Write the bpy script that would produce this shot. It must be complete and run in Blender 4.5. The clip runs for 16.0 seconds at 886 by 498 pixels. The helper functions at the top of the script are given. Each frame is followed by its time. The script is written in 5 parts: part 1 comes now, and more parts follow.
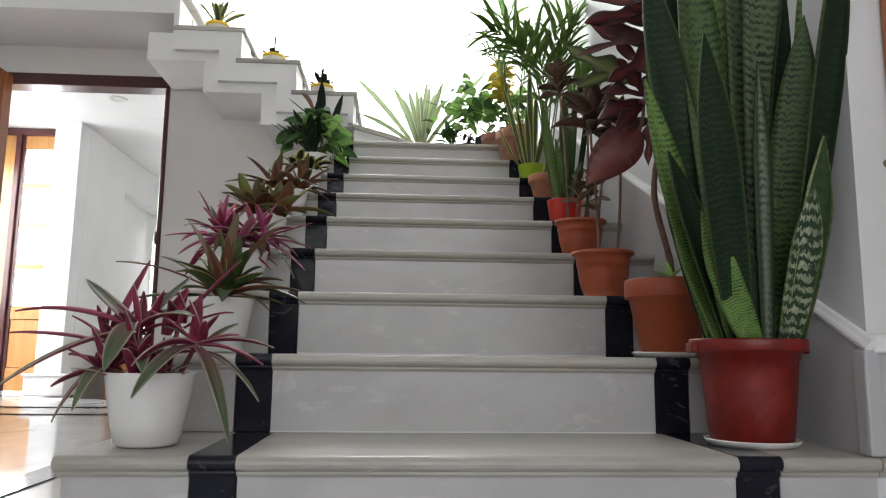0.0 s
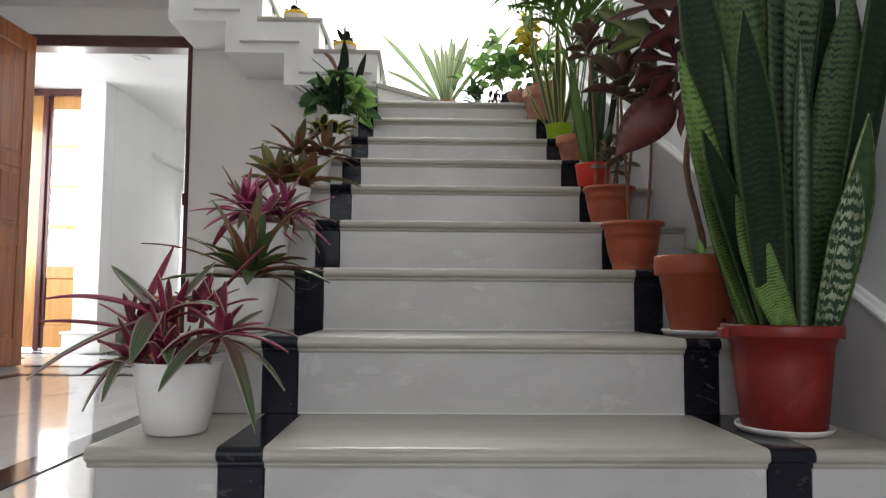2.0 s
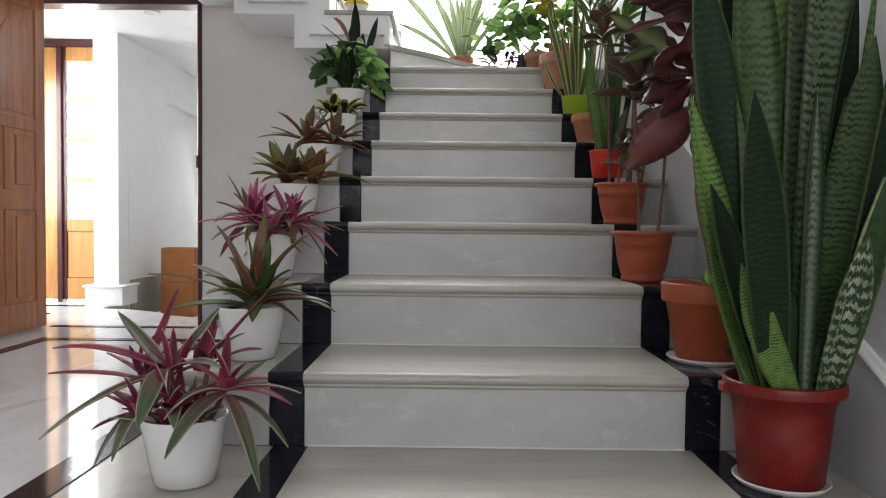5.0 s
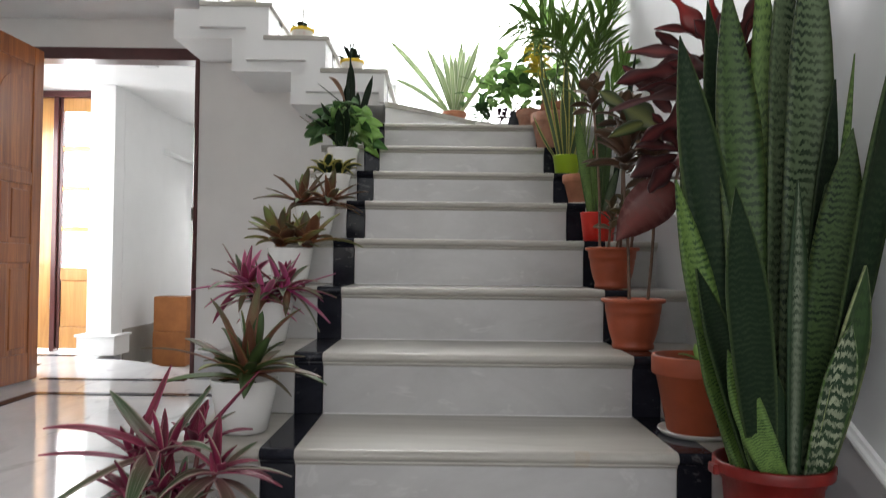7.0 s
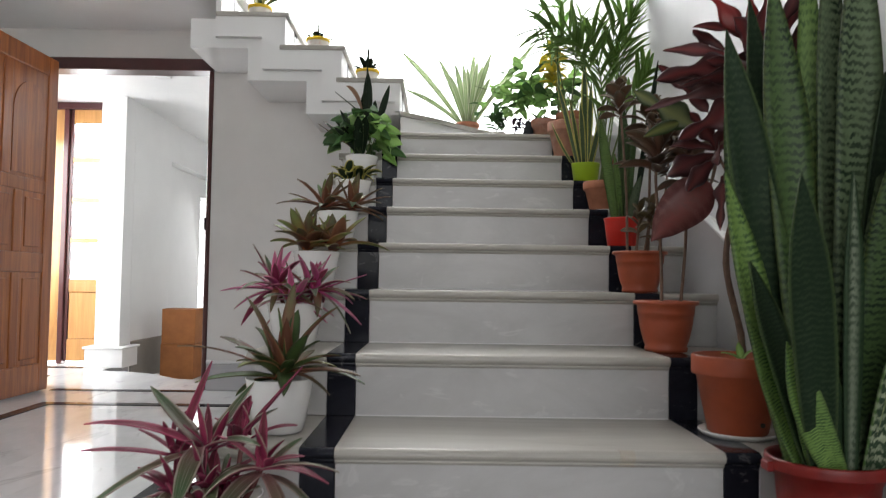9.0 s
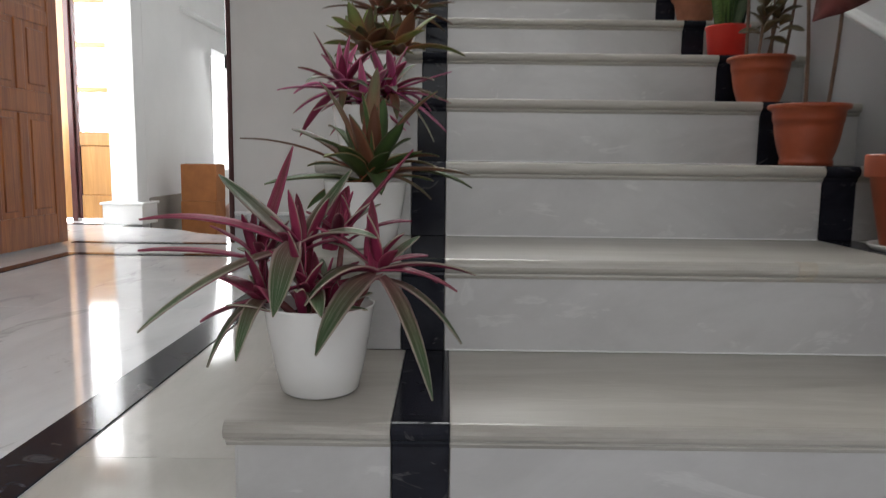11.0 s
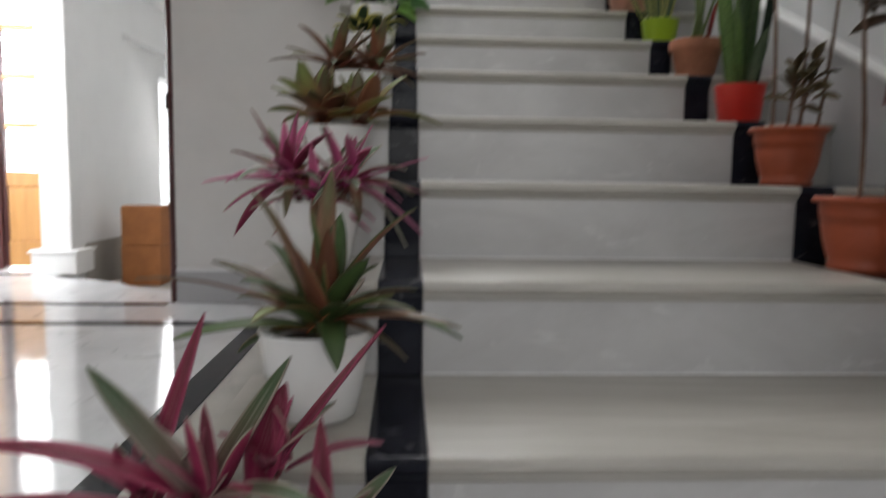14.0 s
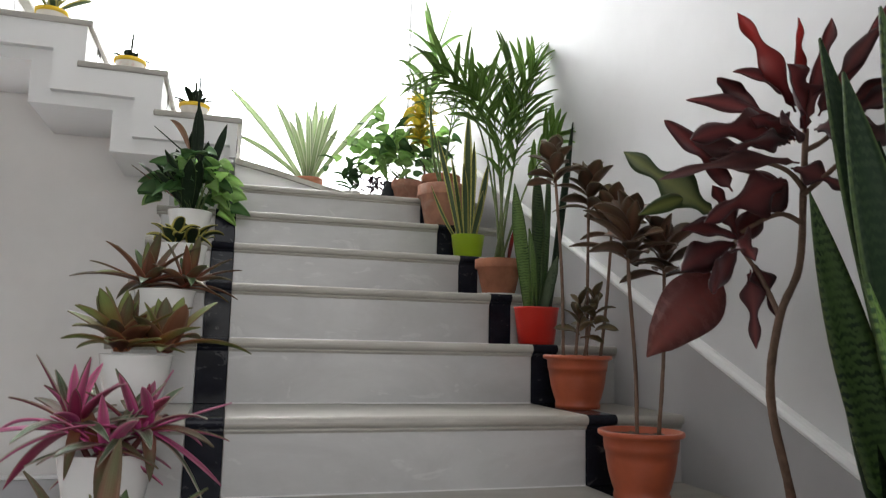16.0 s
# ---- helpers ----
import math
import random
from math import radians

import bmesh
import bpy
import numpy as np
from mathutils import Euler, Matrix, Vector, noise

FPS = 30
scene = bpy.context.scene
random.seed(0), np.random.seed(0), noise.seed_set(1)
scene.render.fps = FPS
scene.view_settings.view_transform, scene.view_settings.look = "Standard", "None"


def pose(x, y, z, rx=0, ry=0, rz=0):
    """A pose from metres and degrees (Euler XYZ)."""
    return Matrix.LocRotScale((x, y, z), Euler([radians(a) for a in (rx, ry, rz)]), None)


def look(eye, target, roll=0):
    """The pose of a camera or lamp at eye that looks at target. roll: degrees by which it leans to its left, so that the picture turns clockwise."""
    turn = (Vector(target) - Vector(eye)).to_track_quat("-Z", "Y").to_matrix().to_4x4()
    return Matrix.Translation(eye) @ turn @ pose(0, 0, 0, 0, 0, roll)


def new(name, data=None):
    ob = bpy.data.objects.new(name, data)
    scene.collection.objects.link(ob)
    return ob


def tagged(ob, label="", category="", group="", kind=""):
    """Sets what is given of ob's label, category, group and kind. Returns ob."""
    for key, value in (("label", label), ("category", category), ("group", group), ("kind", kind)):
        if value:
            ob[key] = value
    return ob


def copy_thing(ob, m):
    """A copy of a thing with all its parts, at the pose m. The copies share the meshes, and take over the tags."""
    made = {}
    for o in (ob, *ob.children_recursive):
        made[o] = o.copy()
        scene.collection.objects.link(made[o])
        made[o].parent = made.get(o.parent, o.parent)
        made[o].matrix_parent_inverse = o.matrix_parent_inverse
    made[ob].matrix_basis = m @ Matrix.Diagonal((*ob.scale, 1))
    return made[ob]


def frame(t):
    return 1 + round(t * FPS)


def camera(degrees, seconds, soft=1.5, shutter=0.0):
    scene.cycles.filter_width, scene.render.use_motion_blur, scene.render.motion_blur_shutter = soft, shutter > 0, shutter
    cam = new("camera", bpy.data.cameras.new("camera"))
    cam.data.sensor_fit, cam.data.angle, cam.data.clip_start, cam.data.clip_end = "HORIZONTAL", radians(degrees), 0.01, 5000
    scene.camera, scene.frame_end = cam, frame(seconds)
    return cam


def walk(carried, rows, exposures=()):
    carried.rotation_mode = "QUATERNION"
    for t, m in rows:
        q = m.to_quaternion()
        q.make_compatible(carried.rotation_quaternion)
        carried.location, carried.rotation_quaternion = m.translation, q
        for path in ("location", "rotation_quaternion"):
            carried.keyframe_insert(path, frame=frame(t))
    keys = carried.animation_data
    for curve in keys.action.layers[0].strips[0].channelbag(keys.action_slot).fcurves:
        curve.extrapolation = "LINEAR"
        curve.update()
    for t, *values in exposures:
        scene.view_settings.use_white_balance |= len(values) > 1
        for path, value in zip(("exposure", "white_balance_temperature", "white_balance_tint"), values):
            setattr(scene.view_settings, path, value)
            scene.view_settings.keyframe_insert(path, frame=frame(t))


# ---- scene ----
cam = camera(63.0, 16.0, soft=1.12, shutter=0.5)
PATH = [
    (0, (-0.124, -1.264, 0.343), (-0.008, 0.712, 0.631), 0.6),
    (0.5, (-0.126, -1.267, 0.36), (-0.036, 0.709, 0.651), 0.4),
    (1, (-0.13, -1.272, 0.379), (-0.069, 0.704, 0.681), 0.5),
    (1.5, (-0.125, -1.258, 0.39), (-0.076, 0.723, 0.664), 0.4),
    (2, (-0.119, -1.245, 0.419), (-0.076, 0.75, 0.564), 0.4),
    (2.5, (-0.12, -1.227, 0.471), (-0.089, 0.772, 0.523), 0.6),
    (3, (-0.127, -1.227, 0.51), (-0.097, 0.773, 0.465), 0.4),
    (3.5, (-0.111, -1.234, 0.58), (-0.136, 0.764, 0.493), 0.4),
    (4, (-0.096, -1.239, 0.623), (-0.117, 0.759, 0.545), 0.4),
    (6.5, (-0.079, -1.255, 0.739), (-0.081, 0.744, 0.686), 0.8),
    (7, (-0.078, -1.262, 0.759), (-0.075, 0.737, 0.8), 0.7),
    (7.5, (-0.082, -1.262, 0.765), (-0.064, 0.735, 0.877), 0.5),
    (8, (-0.091, -1.26, 0.774), (-0.084, 0.737, 0.886), 0.7),
    (8.2, (-0.1, -1.259, 0.772), (-0.09, 0.737, 0.89), 0.8),
    (10.5, (-0.365, -1.046, 0.532), (-0.365, 0.95, 0.402), 0.7),
    (11, (-0.404, -0.909, 0.517), (-0.408, 1.075, 0.269), 0.7),
    (11.5, (-0.448, -0.787, 0.562), (-0.509, 1.182, 0.221), 0.9),
    (12, (-0.504, -0.658, 0.584), (-0.591, 1.294, 0.157), 0.6),
    (12.5, (-0.508, -0.565, 0.573), (-0.586, 1.368, 0.066), 1.0),
    (13, (-0.509, -0.498, 0.582), (-0.591, 1.427, 0.048), 1.2),
    (13.5, (-0.477, -0.492, 0.608), (-0.544, 1.457, 0.162), 1.0),
    (14, (-0.433, -0.507, 0.689), (-0.331, 1.48, 0.492), 0.8),
    (14.5, (-0.395, -0.541, 0.758), (-0.055, 1.428, 0.845), 1.1),
    (15, (-0.362, -0.56, 0.776), (0.148, 1.365, 0.967), 1.2),
    (15.5, (-0.374, -0.568, 0.797), (0.182, 1.339, 1.032), 1.3),
    (16, (-0.407, -0.55, 0.842), (0.15, 1.352, 1.106), 1.3),
]
walk(cam, [(t, look(eye, target, roll)) for t, eye, target, roll in PATH],
     exposures=[(0, 0.06), (1.2, -0.04), (3, 0.0), (8, 0.06), (10.5, -0.05), (11, -0.15), (12, -0.32), (13, -0.32), (14, -0.12), (14.5, 0.10), (15, 0.18), (16, 0.13)])

# ---- world and light ----
world = bpy.data.worlds.new("sky")
scene.world = world
world.use_nodes = True
_n = world.node_tree.nodes
_sky = _n.new("ShaderNodeTexSky")
_sky.sky_type = "NISHITA"
_sky.sun_disc = False
_sky.sun_elevation = radians(48)
_sky.sun_rotation = radians(20)
_n["Background"].inputs["Strength"].default_value = 0.10
world.node_tree.links.new(_sky.outputs["Color"], _n["Background"].inputs["Color"])


def area(name, eye, target, w, h, watts, colour=(1, 1, 1)):
    lamp = bpy.data.lights.new(name, "AREA")
    lamp.shape, lamp.size, lamp.size_y, lamp.energy, lamp.color = "RECTANGLE", w, h, watts, colour
    ob = new(name, lamp)
    ob.matrix_world = look(eye, target)
    return ob


area("daylight_stair_window", (-1.0, 4.15, 3.45), (-0.55, 0.4, 2.75), 2.7, 2.0, 71, (0.985, 0.99, 0.99))
area("daylight_hall_window", (-0.15, -4.35, 1.9), (-0.6, 3, 1.2), 3.6, 2.2, 62, (1.0, 0.97, 0.945))
area("daylight_back_room", (-2.75, 6.7, 1.0), (-1.4, 6.2, 0.8), 0.9, 1.2, 18, (0.98, 0.99, 1.0))
# Added fill lamp that brightens the passage; no window is built here.
area("daylight_passage_side", (-3.72, 4.02, 1.30), (-2.75, 4.35, 0.7), 0.8, 1.3, 46, (0.96, 0.98, 1.0))


# ---- materials ----
def mat(name):
    m = bpy.data.materials.new(name)
    m.use_nodes = True
    nt = m.node_tree
    return m, nt, nt.nodes["Principled BSDF"]


def node(nt, kind, **kw):
    n = nt.nodes.new("ShaderNode" + kind)
    for k, v in kw.items():
        if k in n.inputs:
            n.inputs[k].default_value = v
    return n


def ramp(nt, fac, stops):
    n = nt.nodes.new("ShaderNodeValToRGB")
    e = n.color_ramp.elements
    while len(e) < len(stops):
        e.new(0.5)
    for i, (p, c) in enumerate(stops):
        e[i].position = p
        e[i].color = (*c, 1) if len(c) == 3 else c
    nt.links.new(fac, n.inputs["Fac"])
    return n.outputs["Color"]


def mix(nt, a, b, fac, mode="MIX"):
    n = nt.nodes.new("ShaderNodeMix")
    n.data_type, n.blend_type = "RGBA", mode
    for sock, v in ((n.inputs[6], a), (n.inputs[7], b), (n.inputs[0], fac)):
        if isinstance(v, bpy.types.NodeSocket):
            nt.links.new(v, sock)
        elif isinstance(v, (int, float)):
            sock.default_value = v
        else:
            sock.default_value = (*v, 1)
    return n.outputs[2]


def coords(nt, kind="Object", scale=(1, 1, 1), rand=0.0):
    tc = nt.nodes.new("ShaderNodeTexCoord")
    mp = nt.nodes.new("ShaderNodeMapping")
    mp.inputs["Scale"].default_value = scale
    nt.links.new(tc.outputs[kind], mp.inputs["Vector"])
    if rand:
        oi = nt.nodes.new("ShaderNodeObjectInfo")
        mu = nt.nodes.new("ShaderNodeMath")
        mu.operation = "MULTIPLY"
        mu.inputs[1].default_value = rand
        nt.links.new(oi.outputs["Random"], mu.inputs[0])
        nt.links.new(mu.outputs[0], mp.inputs["Location"])
    return mp.outputs["Vector"]


def noise_tex(nt, vec, scale, detail=4, rough=0.55, dist=0.0):
    n = node(nt, "TexNoise", Scale=scale, Detail=detail, Roughness=rough, Distortion=dist)
    nt.links.new(vec, n.inputs["Vector"])
    return n.outputs["Fac"]


def bump(nt, bsdf, height, strength, distance=0.002):
    b = node(nt, "Bump", Strength=strength, Distance=distance)
    nt.links.new(height, b.inputs["Height"])
    nt.links.new(b.outputs["Normal"], bsdf.inputs["Normal"])


def marble(name, light, dark, rough=0.16, vein=(0.5, 0.5, 0.48), stretch=(1.6, 3.0, 4.2), spec=0.5, veins=0.22):
    """Polished stone: soft clouds, drifting grain and a few pale veins."""
    m, nt, b = mat(name)
    v = coords(nt, "Object", stretch, 7.0)
    clouds = noise_tex(nt, v, 1.3, 6, 0.62, 1.2)
    grain = noise_tex(nt, v, 9.0, 8, 0.7, 0.6)
    base = ramp(nt, clouds, [(0.3, dark), (0.62, light)])
    base = mix(nt, base, ramp(nt, grain, [(0.35, dark), (0.65, light)]), 0.18)
    lines = noise_tex(nt, v, 2.6, 7, 0.6, 2.2)
    mask = ramp(nt, lines, [(0.60, (0, 0, 0)), (0.66, (1, 1, 1)), (0.72, (0.25, 0.25, 0.25))])
    base = mix(nt, base, vein, mix(nt, (0, 0, 0), mask, veins))
    nt.links.new(base, b.inputs["Base Color"])
    r = ramp(nt, grain, [(0.3, (rough,) * 3), (0.7, (rough * 1.05,) * 3)])
    nt.links.new(r, b.inputs["Roughness"])
    b.inputs["Specular IOR Level"].default_value = spec
    bump(nt, b, grain, 0.012, 0.001)
    return m


def paint(name, colour, rough=0.6, stain=0.05, grain=160):
    m, nt, b = mat(name)
    v = coords(nt, "Object")
    n1 = noise_tex(nt, v, 1.1, 5, 0.6)
    n2 = noise_tex(nt, v, grain, 3, 0.6)
    d = tuple(c * (1 - 2.2 * stain) for c in colour)
    nt.links.new(ramp(nt, n1, [(0.35, d), (0.6, colour)]), b.inputs["Base Color"])
    b.inputs["Roughness"].default_value = rough
    bump(nt, b, n2, 0.12, 0.001)
    return m


def wood(name, light, dark, axis=2, rough=0.35, coat=0.3):
    m, nt, b = mat(name)
    sc = [14.0, 14.0, 14.0]
    sc[axis] = 0.9
    v = coords(nt, "Object", sc, 5.0)
    g = noise_tex(nt, v, 1.5, 8, 0.65, 0.8)
    f = noise_tex(nt, v, 9.0, 4, 0.6)
    c = mix(nt, ramp(nt, g, [(0.32, dark), (0.64, light)]), dark, mix(nt, (0, 0, 0), ramp(nt, f, [(0.5, (0, 0, 0)), (0.75, (1, 1, 1))]), 0.35))
    nt.links.new(c, b.inputs["Base Color"])
    b.inputs["Roughness"].default_value = rough
    b.inputs["Coat Weight"].default_value = coat
    b.inputs["Coat Roughness"].default_value = 0.15
    bump(nt, b, g, 0.08, 0.001)
    return m


def plain(name, colour, rough=0.4, vary=0.12, scale=12.0, bumps=0.05, spec=0.5, stain=None):
    m, nt, b = mat(name)
    v = coords(nt, "Object", (1, 1, 1), 3.0)
    n1 = noise_tex(nt, v, scale, 5, 0.6)
    n2 = noise_tex(nt, v, scale * 9, 3, 0.6)
    lo = tuple(c * (1 - vary) for c in colour)
    hi = tuple(min(1, c * (1 + vary * 0.6)) for c in colour)
    c = ramp(nt, n1, [(0.33, lo), (0.66, hi)])
    if stain:
        c = mix(nt, c, stain, ramp(nt, noise_tex(nt, v, scale * 0.7, 7, 0.7, 0.8), [(0.55, (0, 0, 0)), (0.72, (0.6, 0.6, 0.6))]))
    nt.links.new(c, b.inputs["Base Color"])
    b.inputs["Roughness"].default_value = rough
    b.inputs["Specular IOR Level"].default_value = spec
    bump(nt, b, n2, bumps, 0.001)
    return m


def glow(name, colour, strength):
    m, nt, b = mat(name)
    b.inputs["Base Color"].default_value = (0, 0, 0, 1)
    b.inputs["Emission Color"].default_value = (*colour, 1)
    b.inputs["Emission Strength"].default_value = strength
    return m


def glass_mat(name):
    m, nt, b = mat(name)
    b.inputs["Base Color"].default_value = (1, 1, 1, 1)
    b.inputs["Transmission Weight"].default_value = 1.0
    b.inputs["Roughness"].default_value = 0.02
    b.inputs["IOR"].default_value = 1.05
    return m


TREAD = marble("cream_marble", (0.465, 0.446, 0.404), (0.335, 0.315, 0.277), 0.32, (0.56, 0.54, 0.50), (0.9, 7.0, 4.2), 0.45, 0.22)
RISER = marble("grey_marble", (0.535, 0.530, 0.524), (0.430, 0.424, 0.418), 0.29, (0.66, 0.655, 0.64), (1.7, 3.0, 3.6), 0.5, 0.45)
FLOOR = marble("polished_white_marble", (0.80, 0.81, 0.825), (0.62, 0.63, 0.65), 0.075, (0.36, 0.36, 0.37), (1.6, 0.6, 1.0), 0.55, 0.5)
FLOOR_C = marble("polished_cream_marble", (0.66, 0.645, 0.60), (0.50, 0.485, 0.445), 0.07, (0.40, 0.39, 0.37), (1.6, 0.6, 1.0), 0.5, 0.35)
BLACK = marble("black_marble", (0.020, 0.021, 0.029), (0.010, 0.010, 0.015), 0.11, (0.15, 0.15, 0.155), (4, 6, 7), 0.11, 0.45)
WALL = paint("warm_white_wall_paint", (0.74, 0.728, 0.71))
WHITE = paint("white_wall_paint", (0.80, 0.80, 0.795), 0.55, 0.03)
# White greyed down: the weaker light on these walls is put into the colour.
WELL = paint("shade_dimmed_white_paint", (0.67, 0.67, 0.68), 0.5, 0.06)
DADO = paint("pale_grey_dado_paint", (0.45, 0.45, 0.46), 0.35, 0.06)
CEMENT = paint("bare_cement_render", (0.36, 0.335, 0.30), 0.9, 0.12, 60)
TEAK = wood("varnished_teak", (0.47, 0.145, 0.028), (0.22, 0.056, 0.010))
PINE = wood("light_varnished_wood", (0.52, 0.27, 0.09), (0.36, 0.165, 0.05))
MAROON = plain("maroon_gloss_paint", (0.075, 0.022, 0.022), 0.3)
PANE = glass_mat("window_glass")
OUTSIDE = glow("overcast_brightness", (0.98, 0.99, 1.0), 4.0)
OUTSIDE_LOW = glow("shaded_daylight", (0.98, 0.99, 1.0), 2.2)
OUTSIDE_DOOR = glow("open_daylight", (0.95, 0.975, 1.0), 12.0)
STEEL, _nt, _b = mat("brushed_steel")
_b.inputs["Metallic"].default_value, _b.inputs["Roughness"].default_value = 1.0, 0.35
_b.inputs["Base Color"].default_value = (0.5, 0.5, 0.5, 1)


# ---- mesh helpers ----
def mesh_from(name, verts, faces, mats, idx=None, uvs=None, smooth=False):
    me = bpy.data.meshes.new(name)
    me.from_pydata([tuple(map(float, v)) for v in verts], [], faces)
    for m in mats:
        me.materials.append(m)
    if idx is not None:
        me.polygons.foreach_set("material_index", idx)
    if uvs is not None:
        lay = me.uv_layers.new(name="UVMap")
        flat = []
        for f in faces:
            for k in f:
                flat += [float(uvs[k][0]), float(uvs[k][1])]
        lay.data.foreach_set("uv", flat)
    if smooth:
        me.polygons.foreach_set("use_smooth", [True] * len(me.polygons))
    me.update()
    return me


def part(name, bm, material, parent=None, label="", smooth=False):
    """Links a bmesh as one mesh object under a thing or a part."""
    bmesh.ops.recalc_face_normals(bm, faces=bm.faces)
    me = bpy.data.meshes.new(name)
    bm.to_mesh(me)
    bm.free()
    for m in material if isinstance(material, (list, tuple)) else [material]:
        me.materials.append(m)
    if smooth:
        me.polygons.foreach_set("use_smooth", [True] * len(me.polygons))
    ob = new(name, me)
    ob.parent = parent
    if label:
        ob["label"] = label
    return ob


def empty(name, label="", category="", group="", kind="", at=(0, 0, 0), rz=0.0):
    ob = new(name)
    ob.empty_display_size = 0.05
    ob.matrix_basis = pose(*at, 0, 0, rz)
    return tagged(ob, label, category, group, kind)


def box(x0, x1, y0, y1, z0, z1, bevel=0.0, bm=None, seg=1):
    own = bm is None
    bm = bm or bmesh.new()
    geo = bmesh.ops.create_cube(bm, size=1.0, matrix=Matrix.Translation(((x0 + x1) / 2, (y0 + y1) / 2, (z0 + z1) / 2)) @ Matrix.Diagonal((abs(x1 - x0), abs(y1 - y0), abs(z1 - z0), 1)))
    if bevel:
        es = list({e for v in geo["verts"] for e in v.link_edges})
        bmesh.ops.bevel(bm, geom=es, offset=bevel, segments=seg, affect="EDGES", profile=0.6)
    return bm


def prism(profile, a, b, axis="x", bm=None):
    """A closed outline swept from a to b. The outline is (y, z) for axis x, (x, z) for axis y, (x, y) for axis z."""
    bm = bm or bmesh.new()

    def at(p, s):
        return (s, p[0], p[1]) if axis == "x" else (p[0], s, p[1]) if axis == "y" else (p[0], p[1], s)
    lo = [bm.verts.new(at(p, a)) for p in profile]
    hi = [bm.verts.new(at(p, b)) for p in profile]
    n = len(profile)
    bm.faces.new(lo)
    bm.faces.new(hi[::-1])
    for i in range(n):
        bm.faces.new((lo[i], hi[i], hi[(i + 1) % n], lo[(i + 1) % n]))
    return bm


def lathe(outline, seg=40, bm=None):
    """Turns (r, z) points about the z axis."""
    bm = bm or bmesh.new()
    rings = []
    for r, z in outline:
        if r < 1e-5:
            rings.append([bm.verts.new((0, 0, z))])
        else:
            rings.append([bm.verts.new((r * math.cos(2 * math.pi * k / seg), r * math.sin(2 * math.pi * k / seg), z)) for k in range(seg)])
    for a, b in zip(rings, rings[1:]):
        for k in range(seg):
            q = [a[k % len(a)], a[(k + 1) % len(a)], b[(k + 1) % len(b)], b[k % len(b)]]
            q = list(dict.fromkeys(q))
            if len(q) > 2:
                bm.faces.new(q)
    return bm


def struct(name, bm, material, label, category="wall"):
    return tagged(part(name, bm, material), label, category, "", "structure")


# ---- plan ----
RISE = 0.17
NOSE = [0.0, 0.358, 0.730, 1.077, 1.408, 1.761, 2.105, 2.408, 2.700, 3.02]
XL, XR, SW = -0.403, 0.448, 0.078      # inner edges of the dark inlays, their width
XE, XW = -0.70, 0.73                   # open left end of the steps, right wall
YN = 3.40                              # wall with the doorway
YF = 2.87                              # near face of the upper flight
YB = 4.20                              # wall with the stair window

# ---- floors, walls, ceilings ----
hall_floor = struct("floor", box(-5.0, 2.2, -4.5, YN, -0.15, -0.004), FLOOR, "polished white marble hall floor with dark inlaid bands", "floor")
passage = [(-3.9, YN), (-1.2, YN), (-1.2, 3.75), (-1.75, 3.78), (-2.05, 3.92), (-2.25, 4.12), (-2.5, 4.25), (-2.75, 4.3), (-2.75, 5.2), (-3.9, 5.2)]
struct("floor_passage", prism(passage, -0.15, 0.0, "z"), FLOOR, "polished white marble passage floor with a curved edge", "floor")
struct("floor_unfinished", box(-2.8, -0.6, 3.3, 7.3, -0.25, -0.14), CEMENT, "rough bare cement floor of the back room", "floor")


def band(pts, w):
    (ax, ay), (bx, by) = pts
    d = Vector((bx - ax, by - ay)).normalized()
    n = Vector((-d.y, d.x)) * w / 2
    return prism([(ax + n.x, ay + n.y), (ax - n.x, ay - n.y), (bx - n.x, by - n.y), (bx + n.x, by + n.y)], -0.01, 0.004, "z")


for pts, w in ((((-1.098, -4.4), (-1.098, 2.86)), 0.105), (((-2.40, 2.835), (-1.15, 2.835)), 0.07), (((-2.60, 3.335), (-1.69, 3.335)), 0.06),
               (((-2.365, 2.80), (-2.365, -4.4)), 0.07), (((-3.6, 4.45), (-2.95, 4.45)), 0.06), (((-3.6, 3.75), (-2.95, 3.95)), 0.05)):
    struct("floor_band", band(pts, w), BLACK, "dark brown-black marble band inlaid in the floor", "floor inlay")

# wall with the doorway, stepped under the upper flight
DX0, DX1, DZ = -2.77, -1.688, 2.055
struct("wall_north_left", box(-5.0, DX0 - 0.07, YN, YN + 0.15, 0, 2.32), WALL, "warm white plastered wall beside the doorway")
struct("wall_north_lintel", box(DX0 - 0.07, -1.641, YN, YN + 0.15, DZ + 0.078, 2.32), WALL, "warm white plastered wall above the doorway")
prof = [(DX1 + 0.029, 0), (-0.421, 0), (-0.421, 1.6675), (-0.961, 1.6675), (-0.961, 1.8565), (-1.304, 1.8565), (-1.304, 2.0445), (-1.6405, 2.0445), (-1.6405, DZ + 0.078), (DX1 + 0.029, DZ + 0.078)]
struct("wall_north_right", prism(prof, YN, YN + 0.15, "y"), WALL, "warm white plastered wall under the upper flight")
struct("baseboard", box(DX1 + 0.031, -0.705, YN - 0.018, YN, 0.0, 0.17, 0.004), DADO, "pale grey stone skirting along the wall foot", "baseboard")
struct("baseboard_cap", box(DX1 + 0.031, -0.705, YN - 0.026, YN, 0.17, 0.19, 0.006), WHITE, "white skirting cap moulding", "baseboard")

